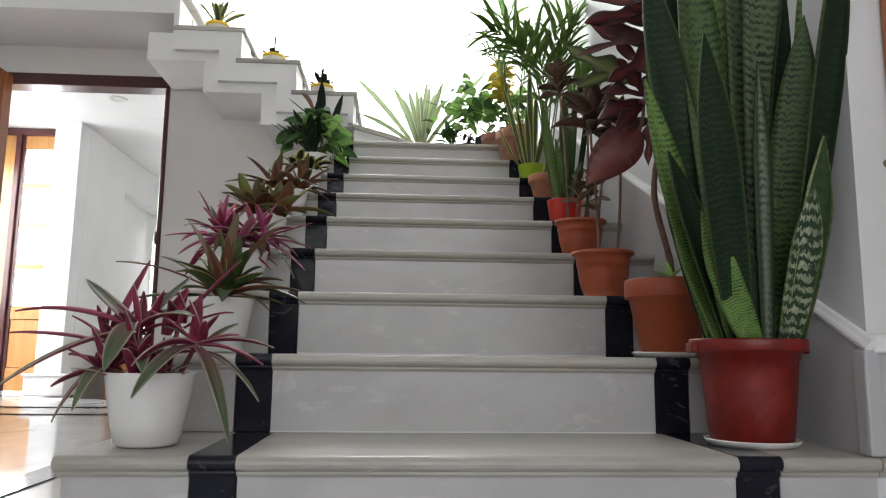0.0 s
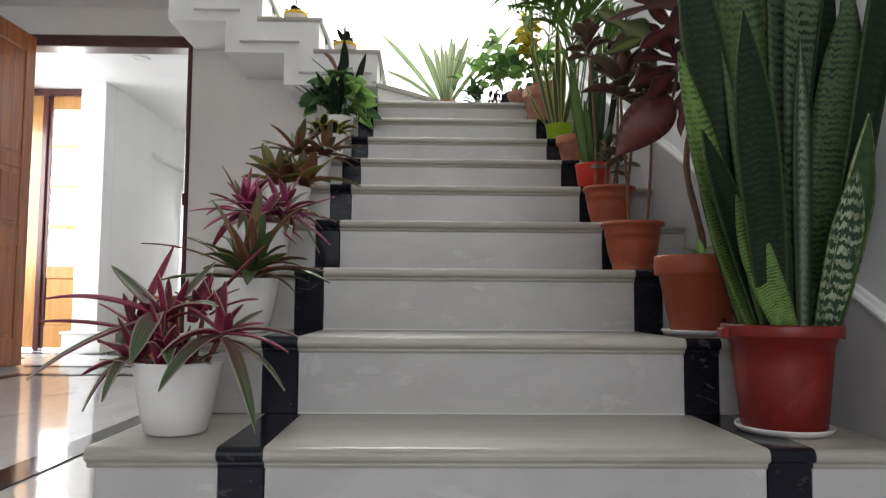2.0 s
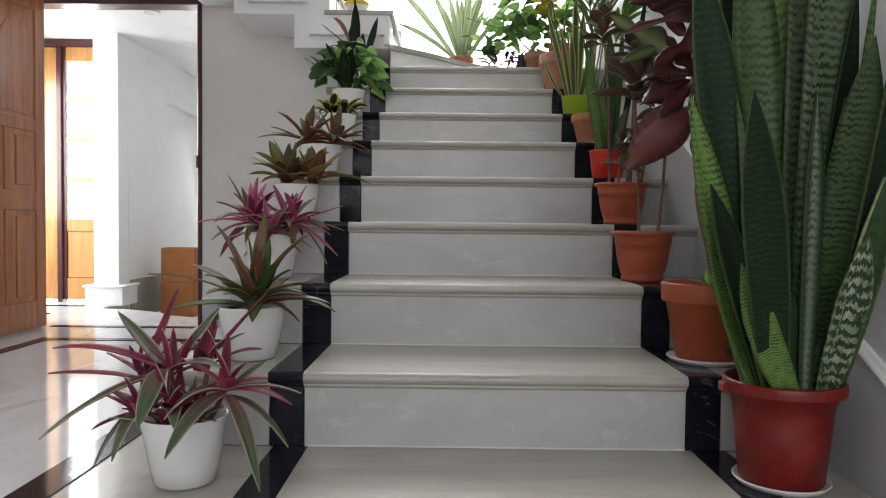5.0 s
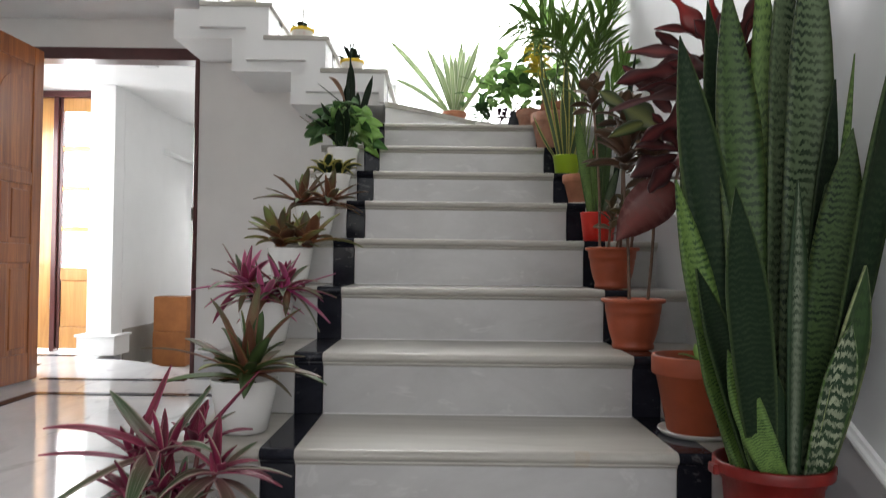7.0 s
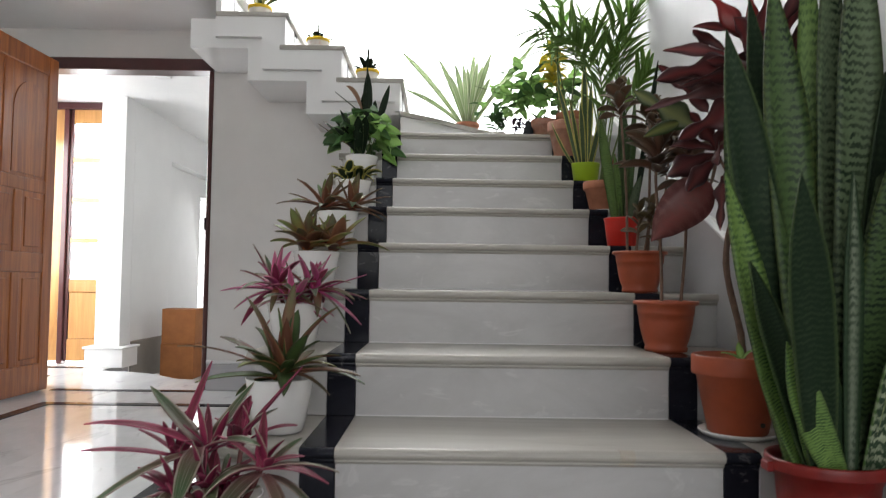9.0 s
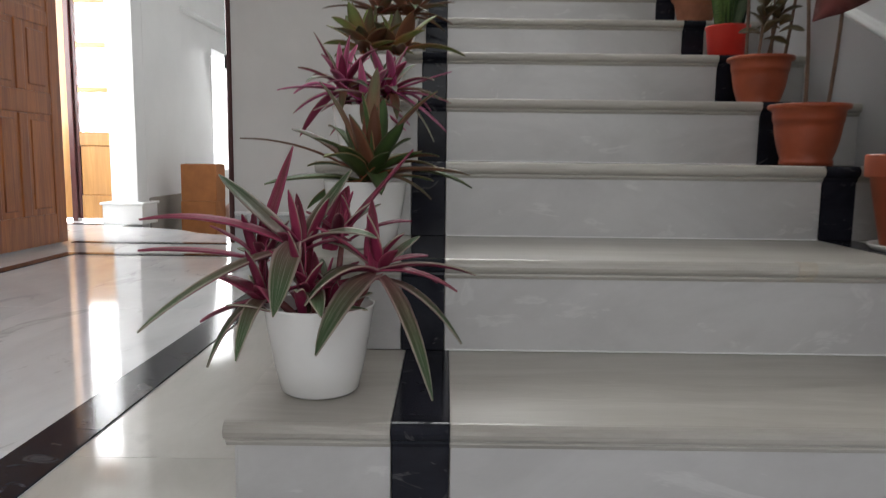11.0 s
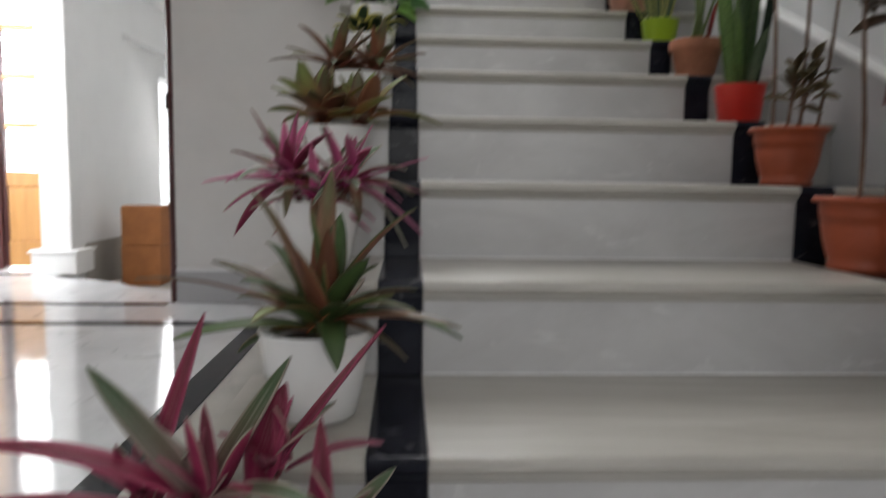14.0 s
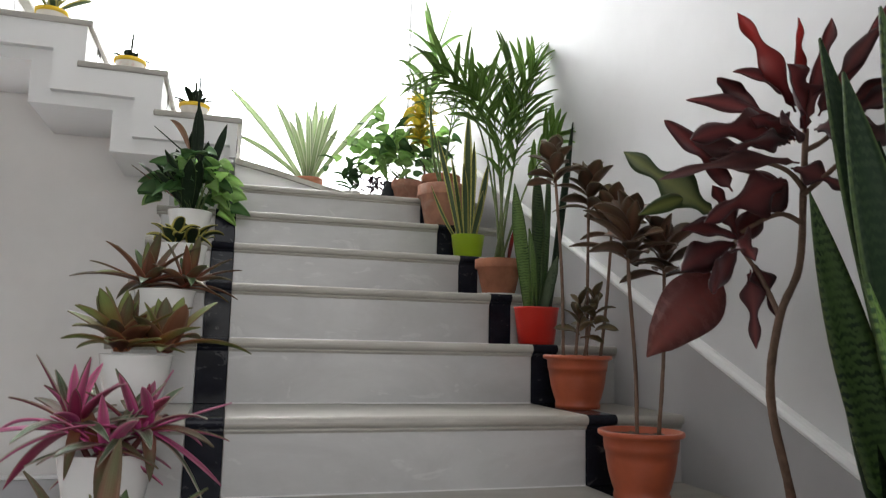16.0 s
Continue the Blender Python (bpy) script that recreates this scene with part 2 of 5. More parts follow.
struct("wall_east", box(XW, XW + 0.18, 0.02, YB, -0.1, 5.0), WELL, "tall white stairwell wall")
struct("wall_pier", box(XW + 0.18, 2.2, 0.02, 0.2, 0, 5.0), WELL, "white wall face beside the stair foot")
struct("wall_far_east", box(2.2, 2.35, -4.5, 0.2, 0, 5.0), WALL, "warm white hall wall")
struct("wall_west", box(-5.15, -5.0, -4.5, 7.3, -0.2, 5.0), WALL, "warm white hall wall")
WZ0, WZ1, WX0, WX1 = 0.5, 3.0, -2.05, 1.75
struct("wall_south_low", box(-5.15, 2.35, -4.65, -4.5, 0, WZ0), WALL, "warm white hall wall below the window")
struct("wall_south_high", box(-5.15, 2.35, -4.65, -4.5, WZ1, 5.0), WALL, "warm white hall wall above the window")
struct("wall_south_left", box(-5.15, WX0, -4.65, -4.5, WZ0, WZ1), WALL, "warm white hall wall beside the window")
struct("wall_south_right", box(WX1, 2.35, -4.65, -4.5, WZ0, WZ1), WALL, "warm white hall wall beside the window")
struct("ceiling", box(-5.15, 2.35, -4.65, YB + 0.15, 5.0, 5.12), WHITE, "plain white ceiling high above the stairwell", "ceiling")

# stair window wall
SX0, SX1, SZ0, SZ1 = -2.75, XW, 1.74, 4.6
struct("wall_stair_sill", box(-0.5, XW, YB, YB + 0.15, 1.2, SZ0), WHITE, "white wall below the stair window")
struct("wall_stair_left", box(-5.0, SX0, YB, YB + 0.15, 2.2, 5.0), WHITE, "white wall beside the stair window")
struct("wall_stair_top", box(SX0, XW, YB, YB + 0.15, SZ1, 5.0), WHITE, "white wall above the stair window")
win = empty("window_1", "large bright stair window with white frame", "window", "", "structure")
for x0, x1, z0 in ((SX0, -1.14, 2.27), (-0.46, SX1, SZ0)):
    part("window_sill", box(x0 + 0.02, x1 - 0.02, YB + 0.04, YB + 0.09, z0, z0 + 0.03, 0.004), WHITE, win)
g = part("pane", prism([(SX0 + 0.02, 2.30), (-1.16, 2.30), (-1.16, 1.88), (-0.46, 1.88), (-0.46, SZ0 + 0.03), (SX1 - 0.02, SZ0 + 0.03), (SX1 - 0.02, SZ1 - 0.03), (SX0 + 0.02, SZ1 - 0.03)], YB + 0.06, YB + 0.066, "y"), PANE, win)
g.visible_shadow = False
part("window_frame", box(SX0, SX1, YB + 0.04, YB + 0.09, SZ1 - 0.03, SZ1, 0.004), WHITE, win)
part("window_frame", box(SX0, SX0 + 0.02, YB + 0.04, YB + 0.09, 2.27, SZ1 - 0.03, 0.004), WHITE, win)
part("window_frame", box(SX1 - 0.02, SX1, YB + 0.04, YB + 0.09, SZ0, SZ1 - 0.03, 0.004), WHITE, win)
for x0, x1, y0, z0 in ((-5.5, -0.36, 5.66, 2.27), (-0.44, 2.5, 5.6, 0.5)):
    tagged(part("backdrop_stair", box(x0, x1, y0, y0 + 0.02, z0, 6.5), OUTSIDE), "overexposed bright overcast daylight outside", "daylight", "", "structure")

tagged(part("backdrop_stair", box(-1.5, -0.37, 4.40, 4.42, 1.72, 2.36), OUTSIDE), "overexposed bright daylight low outside the stair window", "daylight", "", "structure")

# slabs of the hall floor with hair joints
def slab_rows(xs, ys, stone=FLOOR):
    for x0, x1 in zip(xs, xs[1:]):
        for y0, y1 in zip(ys, ys[1:]):
            part("floor_slab", box(x0 + 0.0005, x1 - 0.0005, y0 + 0.0005, y1 - 0.0005, -0.02, 0.0), stone, hall_floor)


slab_rows([-1.044, -0.69], [-4.5, -3.2, -2.0, -0.9, 0.28, 1.5, 2.7, YN], FLOOR_C)
slab_rows([-2.9, -1.78, -1.044], [-4.5, -3.3, -2.1, -0.9, 0.3, 1.5, 2.7, YN])
slab_rows([-5.0, -3.9, -2.9], [-4.5, -3.3, -2.1, -0.9, 0.3, 1.5, 2.7, YN])
slab_rows([-0.69, 0.4, 1.3, 2.2], [-4.5, -3.3, -2.1, -0.9, 0.015])

# passage and back room behind the doorway
CZ = 2.16
struct("ceiling_back_room", box(-2.859, -0.6, YB + 0.16, 7.3, CZ, CZ + 0.08), WHITE, "flat white back room ceiling", "ceiling")
struct("ceiling_passage_west", box(-5.0, -2.862, YB + 0.16, 7.3, CZ, CZ + 0.08), WHITE, "flat white ceiling over the glazed door", "ceiling")
struct("ceiling_passage", box(-5.0, -1.31, YN + 0.15, YB + 0.158, CZ, CZ + 0.08), WHITE, "flat white passage ceiling with a recessed downlight", "ceiling")
struct("wall_passage_west", box(-5.0, -3.60, 4.73, 4.87, 0, CZ), WHITE, "white wall beside the glazed door")
struct("wall_passage_end", box(-2.90, -2.86, 4.68, 4.87, 0, CZ), WHITE, "white wall between glazed door and pillar")
struct("wall_back_side", box(-2.86, -2.70, 4.68, 5.50, -0.2, CZ), WHITE, "white wall receding into the back room")
struct("wall_back_niche", box(-2.96, -2.80, 5.50, 6.62, -0.2, 1.80), WHITE, "white back wall of a shallow recess")
struct("wall_back_beam", box(-2.96, -2.70, 5.50, 7.3, 1.80, CZ), WHITE, "white beam above the shallow recess")
struct("wall_back_side_low", box(-2.96, -2.80, 6.62, 7.3, -0.2, 0.37), WHITE, "white wall below the back room window")
struct("wall_back_side_head", box(-2.96, -2.80, 6.62, 7.3, 1.60, 1.80), WHITE, "white wall above the back room window")
struct("wall_back_cement", box(-2.70, -2.69, 4.70, 5.499, -0.14, 0.19, 0.003), CEMENT, "bare grey cement patch at the wall foot", "wall patch")
struct("wall_back_east", box(-0.6, -0.45, YB + 0.16, 7.3, -0.2, CZ), WHITE, "white back room wall")
struct("wall_under_flight", box(-0.6, -0.45, YN + 0.151, YB + 0.158, -0.2, 1.66), WHITE, "white wall under the upper flight")
struct("wall_back_head", box(-1.31, -0.45, YB + 0.002, YB + 0.158, 1.66, 1.80), WHITE, "white wall strip under the stair window")
struct("wall_back_end", box(-2.7, -0.6, 7.15, 7.3, -0.2, CZ), WHITE, "white back room end wall")
tagged(part("backdrop_back_room", box(-3.3, -3.28, 5.5, 11.5, -1.0, 3.2), OUTSIDE_LOW), "bright daylight outside the back room window", "daylight", "", "structure")
tagged(part("backdrop_glazed_door", box(-4.4, -2.9, 5.4, 5.42, 0.0, 2.4), OUTSIDE_DOOR), "bright daylight outside the glazed door", "daylight", "", "structure")

pil = empty("pillar", "square white painted pillar with a stepped plinth", "pillar", "", "structure")
part("shaft", box(-2.90, -2.70, 4.50, 4.68, 0.16, CZ, 0.004), WHITE, pil)
part("plinth", box(-2.95, -2.65, 4.45, 4.73, 0.0, 0.145, 0.004), WHITE, pil)
part("plinth_cap", box(-2.965, -2.635, 4.435, 4.745, 0.145, 0.165, 0.006), WHITE, pil)

lampd = empty("downlight", "round white recessed ceiling downlight", "downlight", at=(-2.20, 3.92, CZ))
part("ring", lathe([(0.035, -0.002), (0.052, -0.012), (0.062, -0.008), (0.064, 0.0)], 28), WHITE, lampd, smooth=True)
part("lens", lathe([(0, -0.004), (0.036, -0.004), (0.036, 0.0)], 28), WHITE, lampd)

# glazed far door
fd = empty("door_2", "light varnished door with four bright glass panes", "door", "", "structure")
part("jamb", box(-3.60, -3.56, 4.70, 4.80, 0, 2.15, 0.004), MAROON, fd, "maroon painted door jamb")
part("head", box(-3.56, -2.90, 4.70, 4.80, 2.10, 2.155, 0.004), MAROON, fd, "maroon painted door head")
part("side_leaf", box(-3.56, -3.305, 4.725, 4.765, 0.02, 2.10, 0.006), PINE, fd)
part("mullion", box(-3.303, -3.262, 4.70, 4.79, 0.0, 2.10, 0.004), MAROON, fd, "maroon painted mullion")
part("stile", box(-3.260, -3.235, 4.725, 4.765, 0.02, 2.10, 0.003), MAROON, fd, "maroon edge of the glazed leaf")
part("stile", box(-2.98, -2.90, 4.725, 4.765, 0.02, 2.10, 0.004), PINE, fd)
for z0, z1 in ((0.02, 0.20), (0.585, 0.69), (0.988, 1.030), (1.323, 1.366), (1.655, 1.70), (1.985, 2.10)):
    part("rail", box(-3.235, -2.98, 4.727, 4.763, z0, z1, 0.004), PINE, fd)
part("panel", box(-3.235, -2.98, 4.738, 4.755, 0.20, 0.585, 0.006), PINE, fd)
for z0, z1 in ((0.69, 0.995), (1.025, 1.33), (1.36, 1.66), (1.695, 2.0)):
    g = part("pane", box(-3.235, -2.98, 4.744, 4.749, z0, z1), PANE, fd)
    g.visible_shadow = False
for z in (0.35, 1.75):
    part("hinge", box(-3.312, -3.298, 4.715, 4.727, z, z + 0.09, 0.002), STEEL, fd)

# doorway frame and open leaf
fr = empty("door_frame", "dark maroon painted wooden door frame", "door frame", "", "structure")
part("head", box(DX0 - 0.07, DX1 + 0.029, YN - 0.012, YN + 0.13, DZ, DZ + 0.078, 0.006), MAROON, fr)
part("jamb", box(DX1, DX1 + 0.029, YN - 0.012, YN + 0.13, 0, DZ, 0.006), MAROON, fr)
part("jamb", box(DX0 - 0.07, DX0, YN - 0.012, YN + 0.13, 0, DZ, 0.006), MAROON, fr)
part("lock_keep", box(DX1 - 0.007, DX1, YN - 0.016, YN + 0.03, 1.02, 1.10, 0.002), plain("black_metal", (0.02, 0.02, 0.02), 0.4), fr, "small black lock keep")

LEAFANG = -92.0
dl = tagged(empty("door_1", "", "", "", "", (-2.632, YN - 0.10, 0.012), LEAFANG), "open varnished teak door leaf with raised panels", "door", "", "structure")
LW, LH, LT = 0.98, 2.06, 0.042
part("core", box(0, LW, -0.013, 0.013, 0, LH), TEAK, dl)
for x0, x1, z0, z1 in ((0, 0.10, 0, LH), (LW - 0.10, LW, 0, LH), (0.10, LW - 0.10, 0, 0.17), (0.10, LW - 0.10, 0.72, 0.84), (0.10, LW - 0.10, 1.20, 1.28), (0.10, LW - 0.10, LH - 0.12, LH),
                       (0.325, 0.40, 0.17, 0.72), (0.58, 0.655, 0.17, 0.72), (0.325, 0.40, 0.84, 1.20), (0.58, 0.655, 0.84, 1.20), (0.45, 0.53, 1.28, LH - 0.12)):
    part("frame_member", box(x0, x1, -LT / 2, LT / 2, z0, z1, 0.007, seg=2), TEAK, dl)
for x0, x1, z0, z1 in ((0.11, 0.315, 0.18, 0.71), (0.41, 0.57, 0.18, 0.71), (0.665, 0.87, 0.18, 0.71), (0.11, 0.315, 0.85, 1.19), (0.41, 0.57, 0.85, 1.19), (0.665, 0.87, 0.85, 1.19)):
    part("raised_panel", box(x0 + 0.012, x1 - 0.012, -0.019, 0.019, z0 + 0.012, z1 - 0.012, 0.016), TEAK, dl)
for s in (0, 1):
    x0, x1 = (0.115, 0.435) if s == 0 else (0.545, 0.865)
    arch = [(x0, 1.30), (x1, 1.30)] + [((x0 + x1) / 2 + (x1 - x0) / 2 * math.cos(a), 1.66 + 0.19 * math.sin(a)) for a in [math.pi * k / 14 for k in range(15)]]
    part("arched_panel", prism(arch, -0.018, 0.018, "y"), TEAK, dl)
for z in (0.25, 1.0, 1.75):
    part("hinge", box(-0.012, 0.012, -0.028, -0.018, z, z + 0.10, 0.002), STEEL, dl)
struct("door_stop_trim", box(-3.4, DX0 - 0.075, YN - 0.02, YN, 0, 0.17, 0.004), DADO, "pale stone skirting piece by the door jamb", "baseboard")

# ---- main flight ----
stair = empty("staircase", "grey and cream marble staircase with black inlaid strips", "staircase", "", "structure")


def tread_outline(y0, y1, z):
    """Slab with a rounded nose and a small cove bead under it."""
    o = [(y1, z - 0.028), (y1, z)]
    o += [(y0 + 0.013 + 0.013 * math.cos(a), z - 0.013 + 0.013 * math.sin(a)) for a in [math.pi / 2 + math.pi * k / 8 for k in range(9)]]
    o += [(y0 + 0.012, z - 0.030), (y0 + 0.016, z - 0.036), (y0 + 0.022, z - 0.036), (y0 + 0.024, z - 0.028)]
    return o


for i, y0 in enumerate(NOSE[:9]):
    z = RISE * (i + 1)
    y1 = NOSE[i + 1] + 0.018 if i < 8 else 3.4
    xR = XR + 0.014 - 0.0035 * i
    xl, xe = (XL + 0.009, XE + 0.007) if i == 0 else (XL, XE)
    xR += 0.010 if i == 0 else 0.0
    spans = [(xe, xl - SW, TREAD), (xl - SW, xl, BLACK), (xl, xR, TREAD), (xR, xR + SW, BLACK), (xR + SW, XW, TREAD)]
    for a, b, m in spans:
        nm = "inlay_tread" if m is BLACK else "tread"
        off = 0.001 if m is BLACK else 0.0
        part(nm, prism(tread_outline(y0 - off, y1, z + off), a + 0.0006, b - 0.0006, "x"), m, stair, "polished black marble strip" if m is BLACK else "")
    if i == 0:
        part("tread", prism([(p[0] if p[0] < 0.1 else 0.019, p[1]) for p in tread_outline(y0, 0.019, z)], XW + 0.001, 1.0, "x"), TREAD, stair)
    yr = y0 + 0.018
    spans = [(XE + 0.02, xl - SW, RISER), (xl - SW, xl, BLACK), (xl, xR, RISER), (xR, xR + SW, BLACK), (xR + SW, XW, RISER)]
    for a, b, m in spans:
        nm = "inlay_riser" if m is BLACK else "riser"
        off = 0.002 if m is BLACK else 0.0
        part(nm, box(a + 0.0008, b - 0.0008, yr - off, yr + 0.02, z - RISE + 0.001, z - 0.0285, 0.0012), m, stair, "polished black marble strip" if m is BLACK else "")
for i in range(1, 9):
    yr = NOSE[i] + 0.018
    part("grout_line", box(XL + 0.002, XR + 0.012 - 0.0035 * i, yr - 0.003, yr + 0.001, RISE * i + 0.0004, RISE * i + 0.0034, 0.0008), WHITE, stair, "pale grout line at the riser foot")
part("stain", prism(tread_outline(NOSE[1] - 0.0012, NOSE[1] + 0.02, 2 * RISE + 0.0008), 0.225, 0.258, "x"), marble("tan_stained_marble", (0.46, 0.415, 0.345), (0.38, 0.335, 0.27), 0.4), stair, "tan stain on the step edge")
# solid body under the slabs
prof = [(0.03, 0.0)]
for i in range(9):
    prof += [(NOSE[i] + 0.037, RISE * (i + 1) - 0.029)]
    prof += [(NOSE[i + 1] + 0.037 if i < 8 else 3.39, RISE * (i + 1) - 0.029)]
prof += [(3.39, 0.0)]
part("stair_body", prism(prof, XE + 0.035, XW - 0.001, "x"), CEMENT, stair)
prof2 = [(0.022, 0.0)]
for i in range(9):
    y = NOSE[i] + 0.019
    prof2 += [(y, RISE * (i + 1) - 0.029), ((NOSE[i + 1] + 0.019) if i < 8 else YN - 0.001, RISE * (i + 1) - 0.029)]
prof2 += [(YN - 0.001, 0.0)]
part("side_cladding", prism(prof2, XE + 0.018, XE + 0.034, "x"), RISER, stair, "grey marble cladding on the open stair side")

# winding step and upper landing floor
curve = [(-0.42, 2.93), (-0.30, 3.03), (-0.20, 3.12), (-0.08, 3.25), (0.05, 3.38), (0.18, 3.49), (0.32, 3.58), (0.50, 3.68), (0.729, 3.80)]
part("winder_tread", prism(curve + [(0.729, YB - 0.001), (-0.42, YB - 0.001)], 1.672, 1.70, "z"), TREAD, stair)
part("winder_riser", prism([(x, y + 0.02) for x, y in curve] + [(0.728, YB - 0.002), (-0.42, YB - 0.002)], 1.531, 1.672, "z"), WHITE, stair)
part("landing_body", box(-0.42, XW - 0.001, 3.4, YB - 0.001, 1.0, 1.53), TREAD, stair)

# ---- upper flight, folded slab seen from below ----
up = empty("upper_flight", "white upper flight with stepped folded soffit", "staircase", "", "structure")
UX = [-0.42, -0.757, -1.085, -1.455, -1.80]
UZ = [1.87, 2.055, 2.245, 2.44]
for k in range(3):
    x1, x0, z = UX[k], UX[k + 1], UZ[k]
    part("tread", box(x0 - 0.03, x1 + 0.022, YF - 0.03, YB - 0.001, z - 0.028, z, 0.008, seg=2), TREAD, up)
    part("riser", box(x1 - 0.03, x1, YF - 0.022, YB - 0.002, z - 0.19, z - 0.029), WHITE, up)
for k in range(4):
    zt = UZ[k] - 0.03
    part("inlay_riser", box(UX[k] - 0.02, UX[k] + 0.0025, 3.10, 3.18, zt - 0.155, zt), BLACK, up, "polished black marble strip")
part("riser", box(UX[3] - 0.03, UX[3], YF - 0.022, YB - 0.002, UZ[2] + 0.001, UZ[3] - 0.029), WHITE, up)
# outer stringer face under the treads, proud of the slab
st = [(-0.42, 1.842), (-0.787, 1.842), (-0.787, 2.027), (-1.115, 2.027), (-1.115, 2.217), (-1.485, 2.217), (-1.485, 2.10), (-1.215, 2.10), (-1.215, 1.915), (-0.87, 1.915), (-0.87, 1.735), (-0.42, 1.735)]
part("stringer", prism(st, YF - 0.02, YF + 0.05, "y"), WHITE, up)
sl = [(-0.43, 1.84), (-0.787, 1.84), (-0.787, 2.025), (-1.115, 2.025), (-1.115, 2.215), (-1.64, 2.215), (-1.64, 2.045), (-1.305, 2.045), (-1.305, 1.857), (-0.962, 1.857), (-0.962, 1.668), (-0.43, 1.668)]
part("folded_slab", prism(sl, YF + 0.02, YB - 0.003, "y"), WHITE, up)
struct("landing_slab", box(-5.0, UX[3] - 0.031, YF - 0.02, YB - 0.001, 2.32, 2.47), WHITE, "white edge of the upper landing slab", "landing")
part("landing_tread", box(-5.0, UX[3] + 0.02, YF - 0.035, YB - 0.001, 2.471, 2.495, 0.006), TREAD, up)

# ---- raking dado on the right wall ----
def dado_z(y):
    return 0.372 + 0.482 * (y - 0.02)


da = empty("dado", "pale grey raking dado with a rounded moulding", "dado", "", "structure")
part("dado_panel", prism([(0.02, 0.0), (2.9, 0.9), (2.9, dado_z(2.9)), (0.02, dado_z(0.02))], XW - 0.010, XW - 0.0005, "x"), DADO, da)
dirv = Vector((1, 0.482)).normalized()
bm = bmesh.new()
ringa = []
for y in (0.0, 2.9):
    ringa.append([bm.verts.new((XW - a, y - b * dirv.y, dado_z(y) + b * dirv.x)) for a, b in ((0.0, -0.010), (0.012, -0.010), (0.016, -0.006), (0.018, 0.0), (0.016, 0.005), (0.011, 0.009), (0.008, 0.015), (0.0, 0.017))])
for k in range(8):
    bm.faces.new((ringa[0][k], ringa[1][k], ringa[1][(k + 1) % 8], ringa[0][(k + 1) % 8]))
bm.faces.new(ringa[0]), bm.faces.new(ringa[1][::-1])
part("moulding", bm, WHITE, da)
part("end_trim", box(XW - 0.020, XW + 0.012, 0.0, 0.038, 0.171, 0.36, 0.006, seg=2), DADO, da)
part("front_panel", box(XW + 0.012, 0.802, 0.008, 0.0195, 0.171, 0.36), DADO, da)
part("front_moulding", box(XW - 0.004, 0.802, -0.006, 0.0195, 0.352, 0.386, 0.010, seg=3), WHITE, da)
struct("door_frame_hall", box(0.803, 0.90, -0.012, 0.0195, 0.172, 2.15, 0.006), TEAK, "varnished teak door jamb on the hall wall", "door frame")
part("wall_hole", lathe([(0, 0.0), (0.006, 0.0), (0.008, 0.002), (0.006, 0.003), (0, 0.003)], 20), plain("brown_putty", (0.16, 0.11, 0.08), 0.8), da, "brown filled screw hole").matrix_basis = pose(0.795, 0.021, 0.71, 90, 0, 0)

